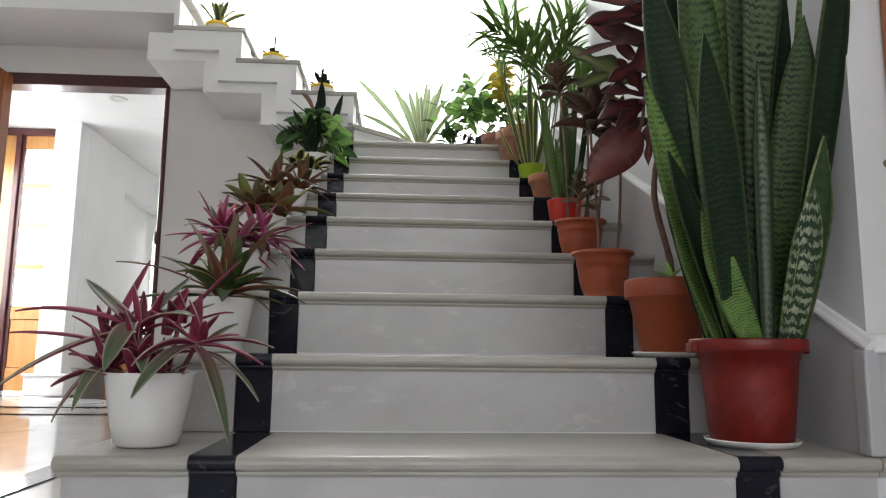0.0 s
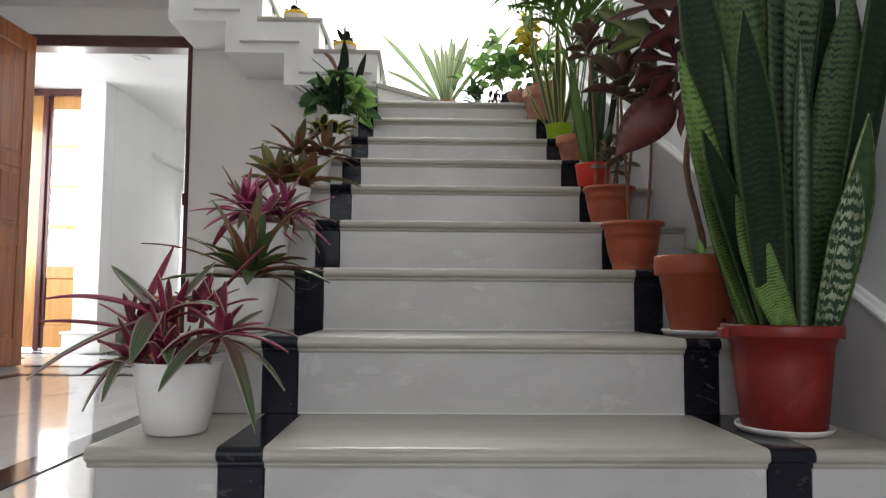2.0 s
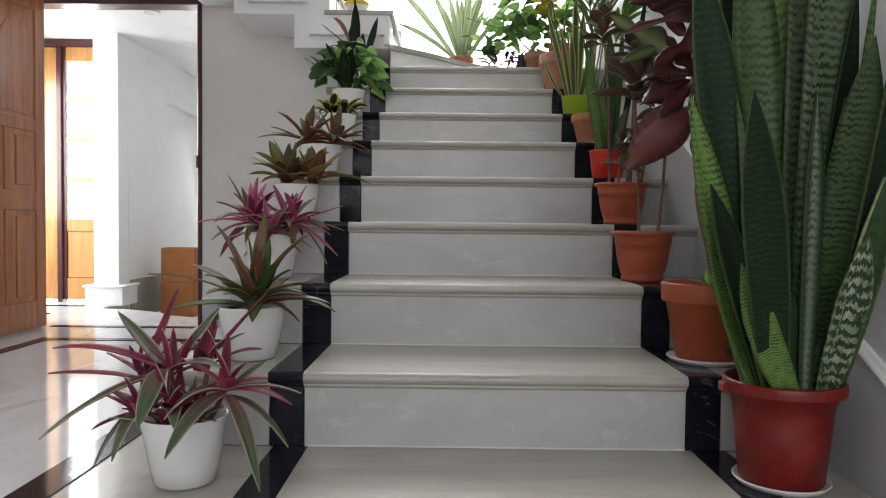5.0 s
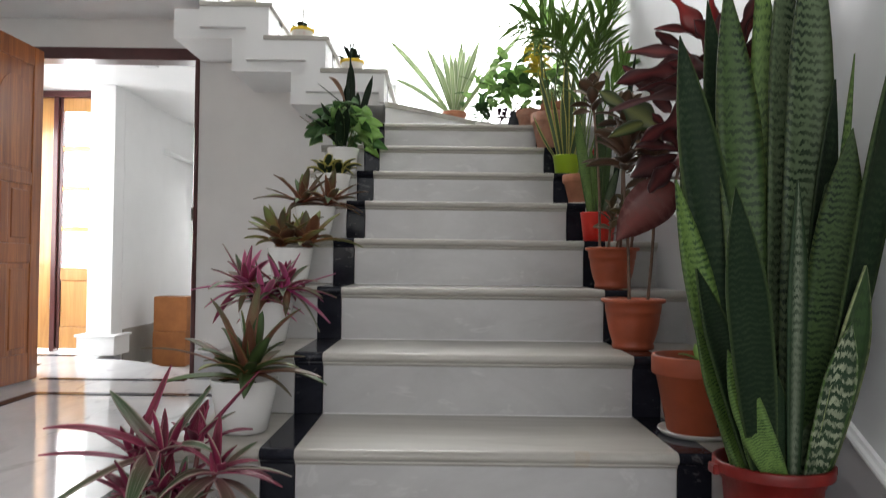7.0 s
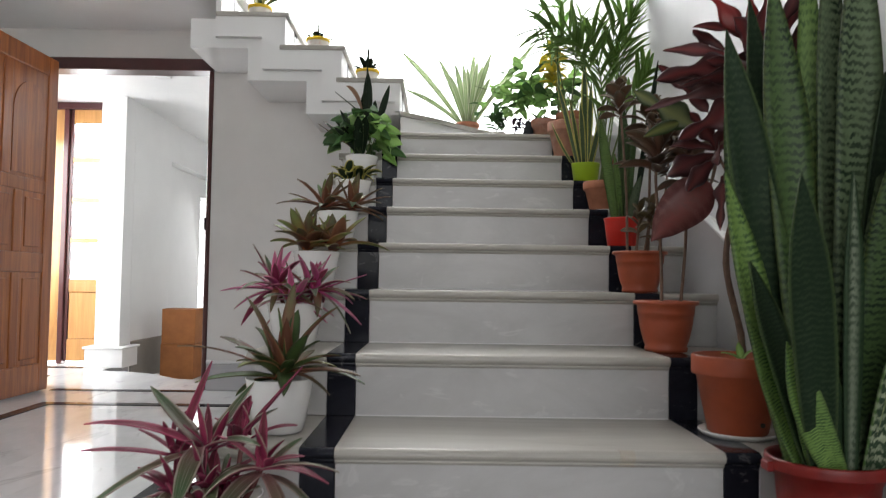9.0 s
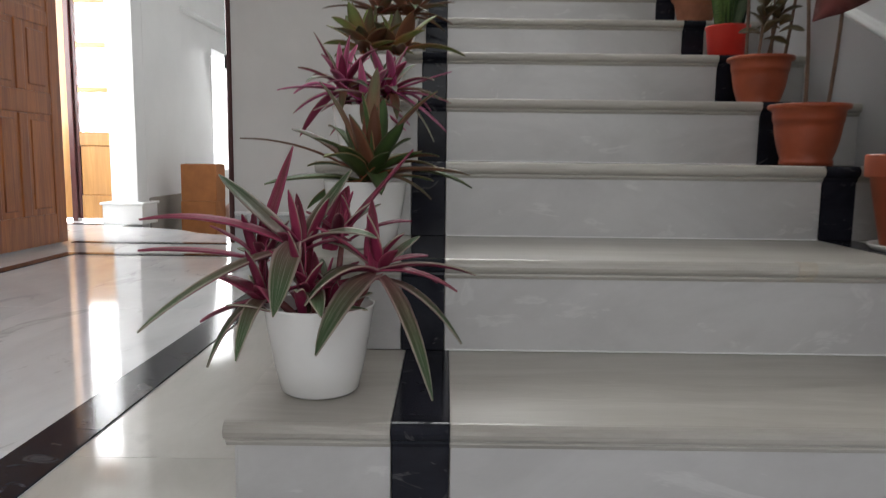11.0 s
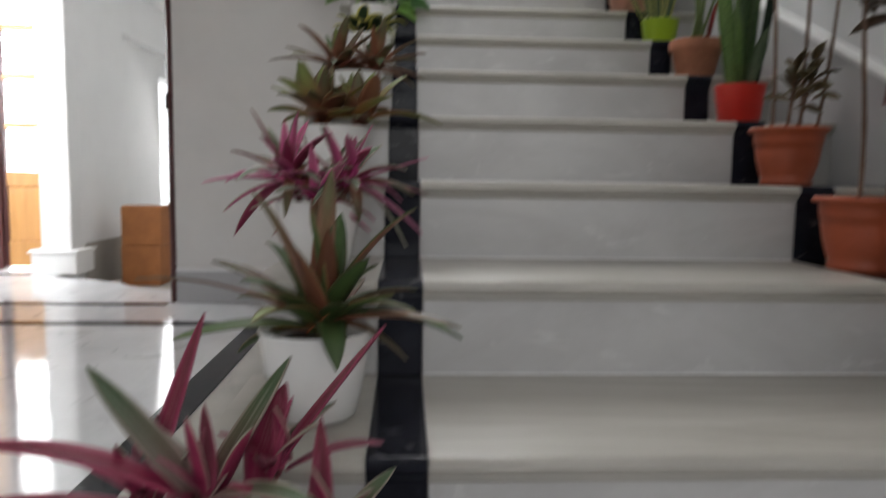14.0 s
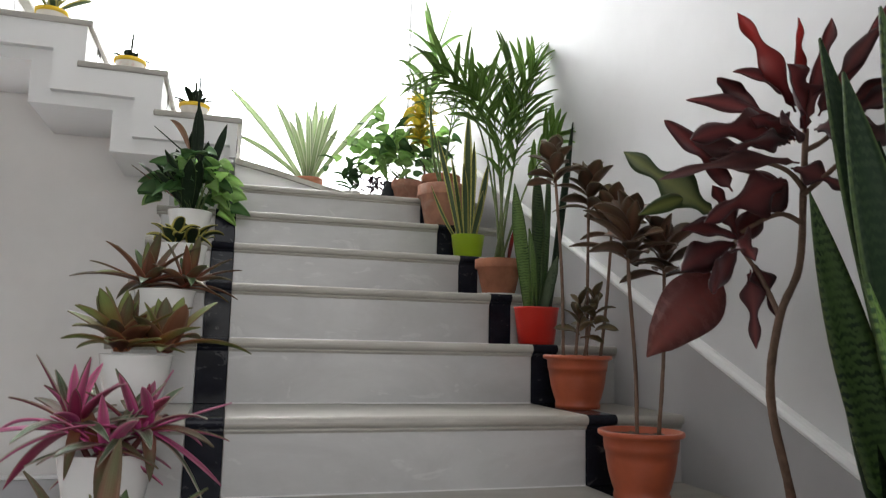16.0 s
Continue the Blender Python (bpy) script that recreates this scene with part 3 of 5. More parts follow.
# ---- plant materials ----
def leaf_mat(name, across, base=None, base_amt=0.0, speck=None, bands=None, rough=0.42, trans=0.22, vary=0.25, streak=0.0, spec=0.35):
    """Leaf skin. across: colour stops from edge to edge; base: tint near the stalk; bands: (colour, count, amount) of crosswise marks."""
    m, nt, b = mat(name)
    uv = coords(nt, "UV")
    sep = nt.nodes.new("ShaderNodeSeparateXYZ")
    nt.links.new(uv, sep.inputs[0])
    ob = coords(nt, "Object", (1, 1, 1), 4.0)
    c = ramp(nt, sep.outputs["X"], across)
    if streak:
        sv = coords(nt, "UV", (26, 1.2, 1), 9.0)
        c = mix(nt, c, speck or (0.5, 0.5, 0.4), mix(nt, (0, 0, 0), ramp(nt, noise_tex(nt, sv, 1.0, 3, 0.5), [(0.52, (0, 0, 0)), (0.66, (1, 1, 1))]), streak))
    elif speck:
        c = mix(nt, c, speck, mix(nt, (0, 0, 0), ramp(nt, noise_tex(nt, ob, 55, 4, 0.7), [(0.55, (0, 0, 0)), (0.66, (1, 1, 1))]), 0.6))
    if bands:
        colour, count, amount = bands
        wv = node(nt, "TexWave", Scale=count * 0.314, Distortion=5.5, Detail=4.0)
        wv.wave_type, wv.bands_direction, wv.wave_profile = "BANDS", "Y", "SIN"
        wv.inputs["Detail Scale"].default_value, wv.inputs["Detail Roughness"].default_value = 9.0 / (count * 0.314) * 2.2, 0.6
        lift = node(nt, "Math")
        lift.operation = "PINGPONG"
        lift.inputs[1].default_value = 0.25
        nt.links.new(sep.outputs["X"], lift.inputs[0])
        bend = node(nt, "Math")
        bend.operation = "MULTIPLY_ADD"
        bend.inputs[1].default_value = 0.9 / count
        nt.links.new(lift.outputs[0], bend.inputs[0])
        nt.links.new(sep.outputs["Y"], bend.inputs[2])
        joinv = nt.nodes.new("ShaderNodeCombineXYZ")
        nt.links.new(sep.outputs["X"], joinv.inputs["X"])
        nt.links.new(bend.outputs[0], joinv.inputs["Y"])
        place = nt.nodes.new("ShaderNodeMapping")
        place.inputs["Scale"].default_value = (0.45, 1.0, 1)
        nt.links.new(joinv.outputs[0], place.inputs["Vector"])
        nt.links.new(place.outputs[0], wv.inputs["Vector"])
        breaks = noise_tex(nt, coords(nt, "UV", (5.0, count * 0.8, 1), 5.0), 1.0, 3, 0.6, 0.4)
        mask = mix(nt, ramp(nt, wv.outputs["Fac"], [(0.45, (0, 0, 0)), (0.62, (1, 1, 1))]), ramp(nt, breaks, [(0.36, (0, 0, 0)), (0.48, (1, 1, 1))]), 1.0, "MULTIPLY")
        patch = ramp(nt, noise_tex(nt, coords(nt, "UV", (1.6, 4.5, 1), 7.0), 1.0, 4, 0.6, 0.5), [(0.36, (0.25, 0.25, 0.25)), (0.62, (1, 1, 1))])
        mask = mix(nt, mask, patch, 1.0, "MULTIPLY")
        c = mix(nt, c, colour, mix(nt, (0, 0, 0), mask, amount))
    if base:
        c = mix(nt, c, base, mix(nt, (0, 0, 0), ramp(nt, sep.outputs["Y"], [(0.0, (1, 1, 1)), (0.75, (0, 0, 0))]), base_amt))
    oi = nt.nodes.new("ShaderNodeObjectInfo")
    hs = nt.nodes.new("ShaderNodeHueSaturation")
    mr = node(nt, "MapRange")
    mr.inputs["To Min"].default_value, mr.inputs["To Max"].default_value = 1 - vary, 1 + vary
    nt.links.new(oi.outputs["Random"], mr.inputs["Value"])
    nt.links.new(mr.outputs[0], hs.inputs["Value"])
    nt.links.new(c, hs.inputs["Color"])
    nt.links.new(hs.outputs["Color"], b.inputs["Base Color"])
    b.inputs["Roughness"].default_value = rough
    b.inputs["Specular IOR Level"].default_value = spec
    bump(nt, b, noise_tex(nt, coords(nt, "UV", (30, 2, 1)), 1.0, 3, 0.5), 0.25, 0.001)
    tr = nt.nodes.new("ShaderNodeBsdfTranslucent")
    thin = node(nt, "Gamma", Gamma=0.5)          # each blade has two skins
    nt.links.new(hs.outputs["Color"], thin.inputs["Color"])
    nt.links.new(thin.outputs[0], tr.inputs["Color"])
    ms = node(nt, "MixShader", Fac=trans)
    nt.links.new(b.outputs[0], ms.inputs[1])
    nt.links.new(tr.outputs[0], ms.inputs[2])
    nt.links.new(ms.outputs[0], nt.nodes["Material Output"].inputs["Surface"])
    return m


def sym(edge, side, mid, e=0.1, s=0.3):
    return [(0.0, edge), (e, edge), (e + 0.06, side), (0.5 - s * 0.5, mid), (0.5 + s * 0.5, mid), (1 - e - 0.06, side), (1 - e, edge)]


R_TOP = leaf_mat("striped_spiderwort_leaf", sym((0.38, 0.34, 0.27), (0.075, 0.125, 0.05), (0.065, 0.12, 0.05), 0.06), (0.26, 0.02, 0.08), 0.55, (0.34, 0.36, 0.27), streak=0.6, vary=0.2)
DEEP = leaf_mat("deep_olive_leaf", sym((0.07, 0.08, 0.03), (0.05, 0.10, 0.032), (0.075, 0.14, 0.04), 0.04), (0.10, 0.04, 0.02), 0.25, (0.12, 0.17, 0.05), streak=0.35)
R_MAG = leaf_mat("magenta_spiderwort_leaf", sym((0.30, 0.05, 0.10), (0.22, 0.018, 0.052), (0.15, 0.022, 0.038)), (0.36, 0.018, 0.09), 0.5, (0.30, 0.14, 0.15), streak=0.4)
R_UND = leaf_mat("purple_leaf_underside", sym((0.28, 0.05, 0.09), (0.22, 0.02, 0.062), (0.25, 0.024, 0.07)), None, 0, None)
G_TOP = leaf_mat("olive_green_leaf", sym((0.17, 0.14, 0.055), (0.16, 0.20, 0.055), (0.21, 0.26, 0.075), 0.05), (0.40, 0.07, 0.03), 0.75, (0.15, 0.17, 0.06), streak=0.4)
G_UND = leaf_mat("rust_leaf_underside", sym((0.20, 0.085, 0.045), (0.18, 0.065, 0.035), (0.19, 0.075, 0.045)))
PINK = leaf_mat("bright_pink_leaf", sym((0.58, 0.17, 0.30), (0.56, 0.07, 0.25), (0.38, 0.09, 0.17), 0.14), (0.68, 0.035, 0.28), 0.75, (0.36, 0.28, 0.24), streak=0.6)
RUST = leaf_mat("russet_leaf", sym((0.14, 0.10, 0.06), (0.13, 0.085, 0.05), (0.12, 0.115, 0.055)), (0.36, 0.055, 0.035), 0.7, (0.17, 0.17, 0.09), streak=0.4)
HAHN = leaf_mat("yellow_edged_leaf", sym((0.42, 0.38, 0.08), (0.02, 0.035, 0.016), (0.022, 0.04, 0.018), 0.11))
# Leaf tones, with some of the clump's shade and light put into dark and light skins.
SNK = leaf_mat("dark_snake_leaf", sym((0.022, 0.040, 0.014), (0.008, 0.016, 0.008), (0.009, 0.019, 0.009), 0.03), None, 0, None, ((0.022, 0.038, 0.018), 44, 0.7), 0.45, 0.03, 0.25, spec=0.2)
SNK_D = leaf_mat("plain_dark_snake_leaf", sym((0.055, 0.085, 0.030), (0.009, 0.021, 0.009), (0.011, 0.024, 0.011), 0.02), None, 0, None, ((0.024, 0.043, 0.019), 50, 0.8), 0.55, 0.03, 0.2, spec=0.14)
SNK_H = leaf_mat("mid_green_snake_leaf", sym((0.060, 0.085, 0.025), (0.050, 0.088, 0.028), (0.060, 0.105, 0.034), 0.03), None, 0, None, ((0.010, 0.024, 0.010), 54, 1.0), 0.45, 0.04, 0.15, spec=0.25)
SNK_M = leaf_mat("mottled_grey_snake_leaf", sym((0.060, 0.085, 0.035), (0.095, 0.135, 0.068), (0.120, 0.165, 0.088), 0.03), None, 0, None, ((0.011, 0.027, 0.012), 62, 1.0), 0.45, 0.04, 0.15, spec=0.25)
SNK_S = leaf_mat("grey_streaked_snake_leaf", sym((0.03, 0.055, 0.025), (0.03, 0.055, 0.025), (0.17, 0.20, 0.14), 0.12, 0.12), None, 0, None, ((0.014, 0.034, 0.016), 36, 0.9), 0.45, 0.03, 0.1, spec=0.22)
SNK_E = leaf_mat("pale_edged_snake_leaf", sym((0.26, 0.30, 0.14), (0.028, 0.060, 0.020), (0.036, 0.075, 0.024), 0.012), None, 0, None, ((0.016, 0.034, 0.014), 16, 0.7), 0.42, 0.03, 0.1, spec=0.25)
SNK_W = leaf_mat("pale_banded_snake_leaf", sym((0.07, 0.13, 0.035), (0.018, 0.040, 0.018), (0.020, 0.045, 0.020), 0.022), None, 0, None, ((0.34, 0.37, 0.25), 15, 1.0), 0.45, 0.03, 0.1, spec=0.22)
SNK_L = leaf_mat("light_green_snake_leaf", sym((0.10, 0.16, 0.04), (0.120, 0.205, 0.048), (0.135, 0.225, 0.055), 0.03), None, 0, None, ((0.020, 0.055, 0.016), 48, 1.0), 0.45, 0.06, 0.12, spec=0.25)
SNK_G = leaf_mat("gold_edged_snake_leaf", sym((0.50, 0.46, 0.12), (0.05, 0.085, 0.035), (0.06, 0.10, 0.04), 0.16), None, 0, None, ((0.10, 0.15, 0.07), 26, 0.5), 0.4, 0.1, 0.2)
CROT = leaf_mat("dark_maroon_leaf", sym((0.048, 0.012, 0.013), (0.038, 0.010, 0.012), (0.14, 0.026, 0.026), 0.03, 0.03), (0.07, 0.014, 0.014), 0.4, None, None, 0.36, 0.06, 0.4, spec=0.35)
CROT_R = leaf_mat("red_young_leaf", sym((0.24, 0.022, 0.018), (0.34, 0.022, 0.018), (0.5, 0.03, 0.025), 0.04, 0.06), (0.035, 0.009, 0.011), 1.0, None, None, 0.3, 0.1)
CROT_B = leaf_mat("veined_brown_red_leaf", sym((0.10, 0.030, 0.027), (0.105, 0.030, 0.028), (0.24, 0.07, 0.06), 0.04, 0.04), (0.12, 0.02, 0.02), 0.4, None, ((0.19, 0.07, 0.06), 8, 0.8), 0.32, 0.12, 0.1)
CROT_U = leaf_mat("dusty_mauve_leaf_underside", sym((0.10, 0.05, 0.048), (0.09, 0.045, 0.045), (0.12, 0.045, 0.042), 0.04, 0.06))
CROT_G = leaf_mat("oak_shaped_green_leaf", sym((0.045, 0.07, 0.025), (0.038, 0.062, 0.022), (0.17, 0.19, 0.05), 0.04, 0.05), None, 0, None, None, 0.35, 0.12, 0.1)
BRONZ = leaf_mat("bronze_green_leaf", sym((0.075, 0.045, 0.026), (0.080, 0.058, 0.032), (0.14, 0.075, 0.045), 0.05, 0.08), (0.10, 0.03, 0.02), 0.5, None, None, 0.35, 0.12, 0.4)
BRONZ_L = leaf_mat("tan_green_leaf", sym((0.10, 0.075, 0.04), (0.095, 0.085, 0.04), (0.15, 0.11, 0.05), 0.05, 0.08), (0.13, 0.05, 0.03), 0.4, None, None, 0.35, 0.15, 0.35)
PALM = leaf_mat("palm_green_leaflet", sym((0.10, 0.205, 0.030), (0.11, 0.225, 0.034), (0.19, 0.33, 0.07), 0.04, 0.1), None, 0, None, None, 0.35, 0.5, 0.35)
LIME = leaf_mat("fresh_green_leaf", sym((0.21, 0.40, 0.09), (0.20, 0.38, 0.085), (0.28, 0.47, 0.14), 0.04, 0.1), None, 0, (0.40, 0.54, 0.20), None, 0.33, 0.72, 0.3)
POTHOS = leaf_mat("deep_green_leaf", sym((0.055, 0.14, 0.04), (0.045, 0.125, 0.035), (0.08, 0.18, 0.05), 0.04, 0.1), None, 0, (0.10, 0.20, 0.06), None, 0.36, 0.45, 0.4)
YELLOW = leaf_mat("yellow_spotted_leaf", sym((0.72, 0.52, 0.03), (0.68, 0.50, 0.03), (0.52, 0.46, 0.05), 0.05), None, 0, (0.22, 0.28, 0.04), None, 0.4, 0.55, 0.2)
FURC = leaf_mat("cream_striped_agave_leaf", sym((0.72, 0.74, 0.58), (0.20, 0.31, 0.12), (0.40, 0.50, 0.26), 0.13, 0.16), None, 0, (0.62, 0.66, 0.46), streak=0.6, trans=0.45)
DRIED = leaf_mat("dry_brown_leaf", sym((0.30, 0.17, 0.10), (0.28, 0.15, 0.09), (0.36, 0.20, 0.12)), None, 0, (0.18, 0.09, 0.05))
DARKP = leaf_mat("purple_black_leaf", sym((0.05, 0.02, 0.035), (0.045, 0.022, 0.035), (0.06, 0.03, 0.04)))
STEM = plain("grey_brown_bark", (0.17, 0.10, 0.068), 0.8, 0.3, 40, 0.4)
GSTEM = plain("green_stalk", (0.12, 0.17, 0.05), 0.5, 0.3, 30, 0.1)
RSTEM = plain("red_brown_stalk", (0.17, 0.05, 0.045), 0.5, 0.3, 30, 0.1)
SOIL = plain("dark_potting_soil", (0.055, 0.036, 0.024), 0.95, 0.5, 60, 1.0)
P_WHITE = plain("white_ceramic", (0.80, 0.795, 0.78), 0.22, 0.03, 8, 0.01)
P_RED = plain("red_moulded_plastic", (0.175, 0.0095, 0.007), 0.36, 0.25, 14, 0.05, 0.4, (0.28, 0.035, 0.028))
P_RED2 = plain("bright_red_plastic", (0.62, 0.022, 0.012), 0.32, 0.06, 10, 0.02)
P_TERRA = plain("terracotta_plastic", (0.38, 0.080, 0.032), 0.45, 0.14, 14, 0.04)
P_CLAY = plain("weathered_clay", (0.40, 0.165, 0.095), 0.8, 0.2, 18, 0.3, 0.3, (0.40, 0.30, 0.25))
P_CLAY_P = plain("pinkish_clay", (0.47, 0.235, 0.165), 0.8, 0.2, 18, 0.3, 0.3, (0.50, 0.38, 0.32))
P_LIME = plain("lime_green_plastic", (0.32, 0.47, 0.015), 0.35, 0.06, 10, 0.02)
P_YEL = plain("yellow_plastic", (0.75, 0.50, 0.02), 0.4, 0.08, 20, 0.02)
P_CREAM = plain("cream_printed_plastic", (0.72, 0.68, 0.62), 0.4, 0.05, 30, 0.02, 0.5, (0.55, 0.12, 0.10))
P_SAUCER = plain("pale_plastic_saucer", (0.72, 0.70, 0.67), 0.45, 0.06, 12, 0.02)


# ---- plant building ----
def profile_width(shape, s):
    if shape == "strap":
        return (0.55 + 0.45 * min(1, s / 0.3)) * max(0.0, 1 - s ** 3.2) ** 0.85
    if shape == "sword":
        return (0.62 + 0.38 * math.sin(min(1, s / 0.6) * math.pi / 2)) * (1 if s < 0.6 else max(0.0, 1 - ((s - 0.6) / 0.4) ** 2.1))
    if shape == "blade":
        return (0.55 + 0.45 * math.sin(min(1, s / 0.5) * math.pi / 2)) * (1 if s < 0.62 else max(0.0, 1 - ((s - 0.62) / 0.38) ** 1.9))
    if shape == "paddle":
        rise = min(1, s / 0.62)
        w = 0.16 + 0.84 * rise * rise * (3 - 2 * rise)
        return w * (1 if s < 0.62 else max(0.0, 1 - ((s - 0.62) / 0.38) ** 2.4) ** 0.75) * (0.88 + 0.16 * math.cos(2 * math.pi * (s * 2.3 - 0.45)))
    if shape == "egg":
        return max(0.02, math.sin(math.pi * min(1, s ** 0.72)) ** 0.75 * (1 if s < 0.82 else 1 - 0.35 * (s - 0.82) / 0.18))
    if shape == "oval":
        return math.sin(math.pi * min(1, s ** 0.85)) ** 0.8 if s > 0.06 else 0.06
    if shape == "heart":
        return max(0.03, (1 - s) ** 0.7 * min(1, (s + 0.02) / 0.16) ** 0.6 * 1.15)
    if shape == "lobed":
        w = math.sin(math.pi * min(1, s ** 0.7)) ** 0.7 if s > 0.05 else 0.08
        return w * (0.70 + 0.34 * math.cos(2 * math.pi * (s * 2.1 + 0.15)))
    if shape == "waisted":
        w = math.sin(math.pi * min(1, s ** 0.8)) ** 0.6 if s > 0.05 else 0.08
        return w * (1 - 0.65 * math.exp(-((s - 0.42) / 0.11) ** 2))
    return max(0.02, math.sin(math.pi * min(1, 0.08 + 0.92 * s)))


def leaf_data(base, tip, width, sag, shape="strap", fold=0.28, twist=0.0, wave=0.0, seg=10, thick=0.0012, side=None, curl=0.0):
    """A blade from base to tip that bows by sag metres, folded along its middle; upper and lower skin have their own material."""
    a, c = Vector(base), Vector(tip)
    chord = c - a
    mid = (a + c) / 2 + Vector((0, 0, 1)) * sag * 2
    vs, uvs = [], []
    cross = (-1.0, -0.55, 0.0, 0.55, 1.0)
    tops, bots = [], []
    ref = side if side is not None else chord.cross(Vector((0, 0, 1)))
    if ref.length < 1e-4:
        ref = Vector((1, 0, 0))
    ref = ref.normalized()
    for k in range(seg + 1):
        s = k / seg
        p = a * (1 - s) ** 2 + mid * 2 * s * (1 - s) + c * s * s
        d = ((mid - a) * (1 - s) + (c - mid) * s).normalized()
        sd = (ref - d * ref.dot(d)).normalized()
        up = sd.cross(d).normalized()
        ang = radians(twist * s)
        sd, up = sd * math.cos(ang) + up * math.sin(ang), up * math.cos(ang) - sd * math.sin(ang)
        w = max(0.0006, width * 0.5 * profile_width(shape, s))
        rt, rb = [], []
        for q in cross:
            h = abs(q) * fold * w + 2 * w * (wave * math.sin(9 * s + 2 * q) * abs(q) + curl * q * q * s)
            x = p + sd * q * w + up * h
            rt.append(len(vs))
            vs.append(x + up * thick)
            uvs.append(((q + 1) / 2, s))
            rb.append(len(vs))
            vs.append(x - up * thick)
            uvs.append(((q + 1) / 2, s))
        tops.append(rt)
        bots.append(rb)
    faces, idx = [], []
    for k in range(seg):
        for j in range(4):
            faces.append((tops[k][j], tops[k][j + 1], tops[k + 1][j + 1], tops[k + 1][j]))
            idx.append(0)
            faces.append((bots[k][j + 1], bots[k][j], bots[k + 1][j], bots[k + 1][j + 1]))
            idx.append(1)
        faces.append((bots[k][0], tops[k][0], tops[k + 1][0], bots[k + 1][0]))
        faces.append((tops[k][4], bots[k][4], bots[k + 1][4], tops[k + 1][4]))
        idx += [0, 0]
    return vs, faces, idx, uvs


def leaf(parent, base, tip, width, sag, mats, shape="strap", name="leaf", label="", **kw):
    """One blade, in world places, as a part of its plant."""
    v, f, i, u = leaf_data(base, tip, width, sag, shape, **kw)
    o = parent.matrix_basis.translation
    ob = new(name, mesh_from(name, [p - o for p in v], f, mats, i, u, True))
    ob.parent = parent
    if label:
        ob["label"] = label
    return ob


def blades(parent, items, mats, name, label=""):
    """Several small blades joined into one part, as a frond or a tuft."""
    V, F, I, U = [], [], [], []
    for v, f, i, u in items:
        n = len(V)
        V += v
        F += [tuple(k + n for k in q) for q in f]
        I += i
        U += u
    o = parent.matrix_basis.translation
    ob = new(name, mesh_from(name, [p - o for p in V], F, mats, I, U, True))
    ob.parent = parent
    if label:
        ob["label"] = label
    return ob


def stalk(parent, pts, r0, r1, material, name="stem", seg=8, smooth_n=5):
    """A tapered round stem through some places."""
    P = [Vector(p) for p in pts]
    fine = []
    for k in range(len(P) - 1):
        p0, p1, p2, p3 = P[max(0, k - 1)], P[k], P[k + 1], P[min(len(P) - 1, k + 2)]
        for j in range(smooth_n):
            s = j / smooth_n
            fine.append(0.5 * ((2 * p1) + (p2 - p0) * s + (2 * p0 - 5 * p1 + 4 * p2 - p3) * s * s + (3 * p1 - p0 - 3 * p2 + p3) * s ** 3))
    fine.append(P[-1])
    bm = bmesh.new()
    rings = []
    o = parent.matrix_basis.translation
    for k, p in enumerate(fine):
        d = (fine[min(k + 1, len(fine) - 1)] - fine[max(k - 1, 0)]).normalized()
        a = d.cross(Vector((0.3, 1, 0.1))).normalized()
        b = d.cross(a)
        r = (r0 + (r1 - r0) * k / (len(fine) - 1)) * (1 + 0.07 * math.sin(k * 2.7))
        rings.append([bm.verts.new(p - o + (a * math.cos(2 * math.pi * q / seg) + b * math.sin(2 * math.pi * q / seg)) * r) for q in range(seg)])
    for a, b in zip(rings, rings[1:]):
        for q in range(seg):
            bm.faces.new((a[q], a[(q + 1) % seg], b[(q + 1) % seg], b[q]))
    bm.faces.new(rings[0][::-1]), bm.faces.new(rings[-1])
    return part(name, bm, material, parent, smooth=True)


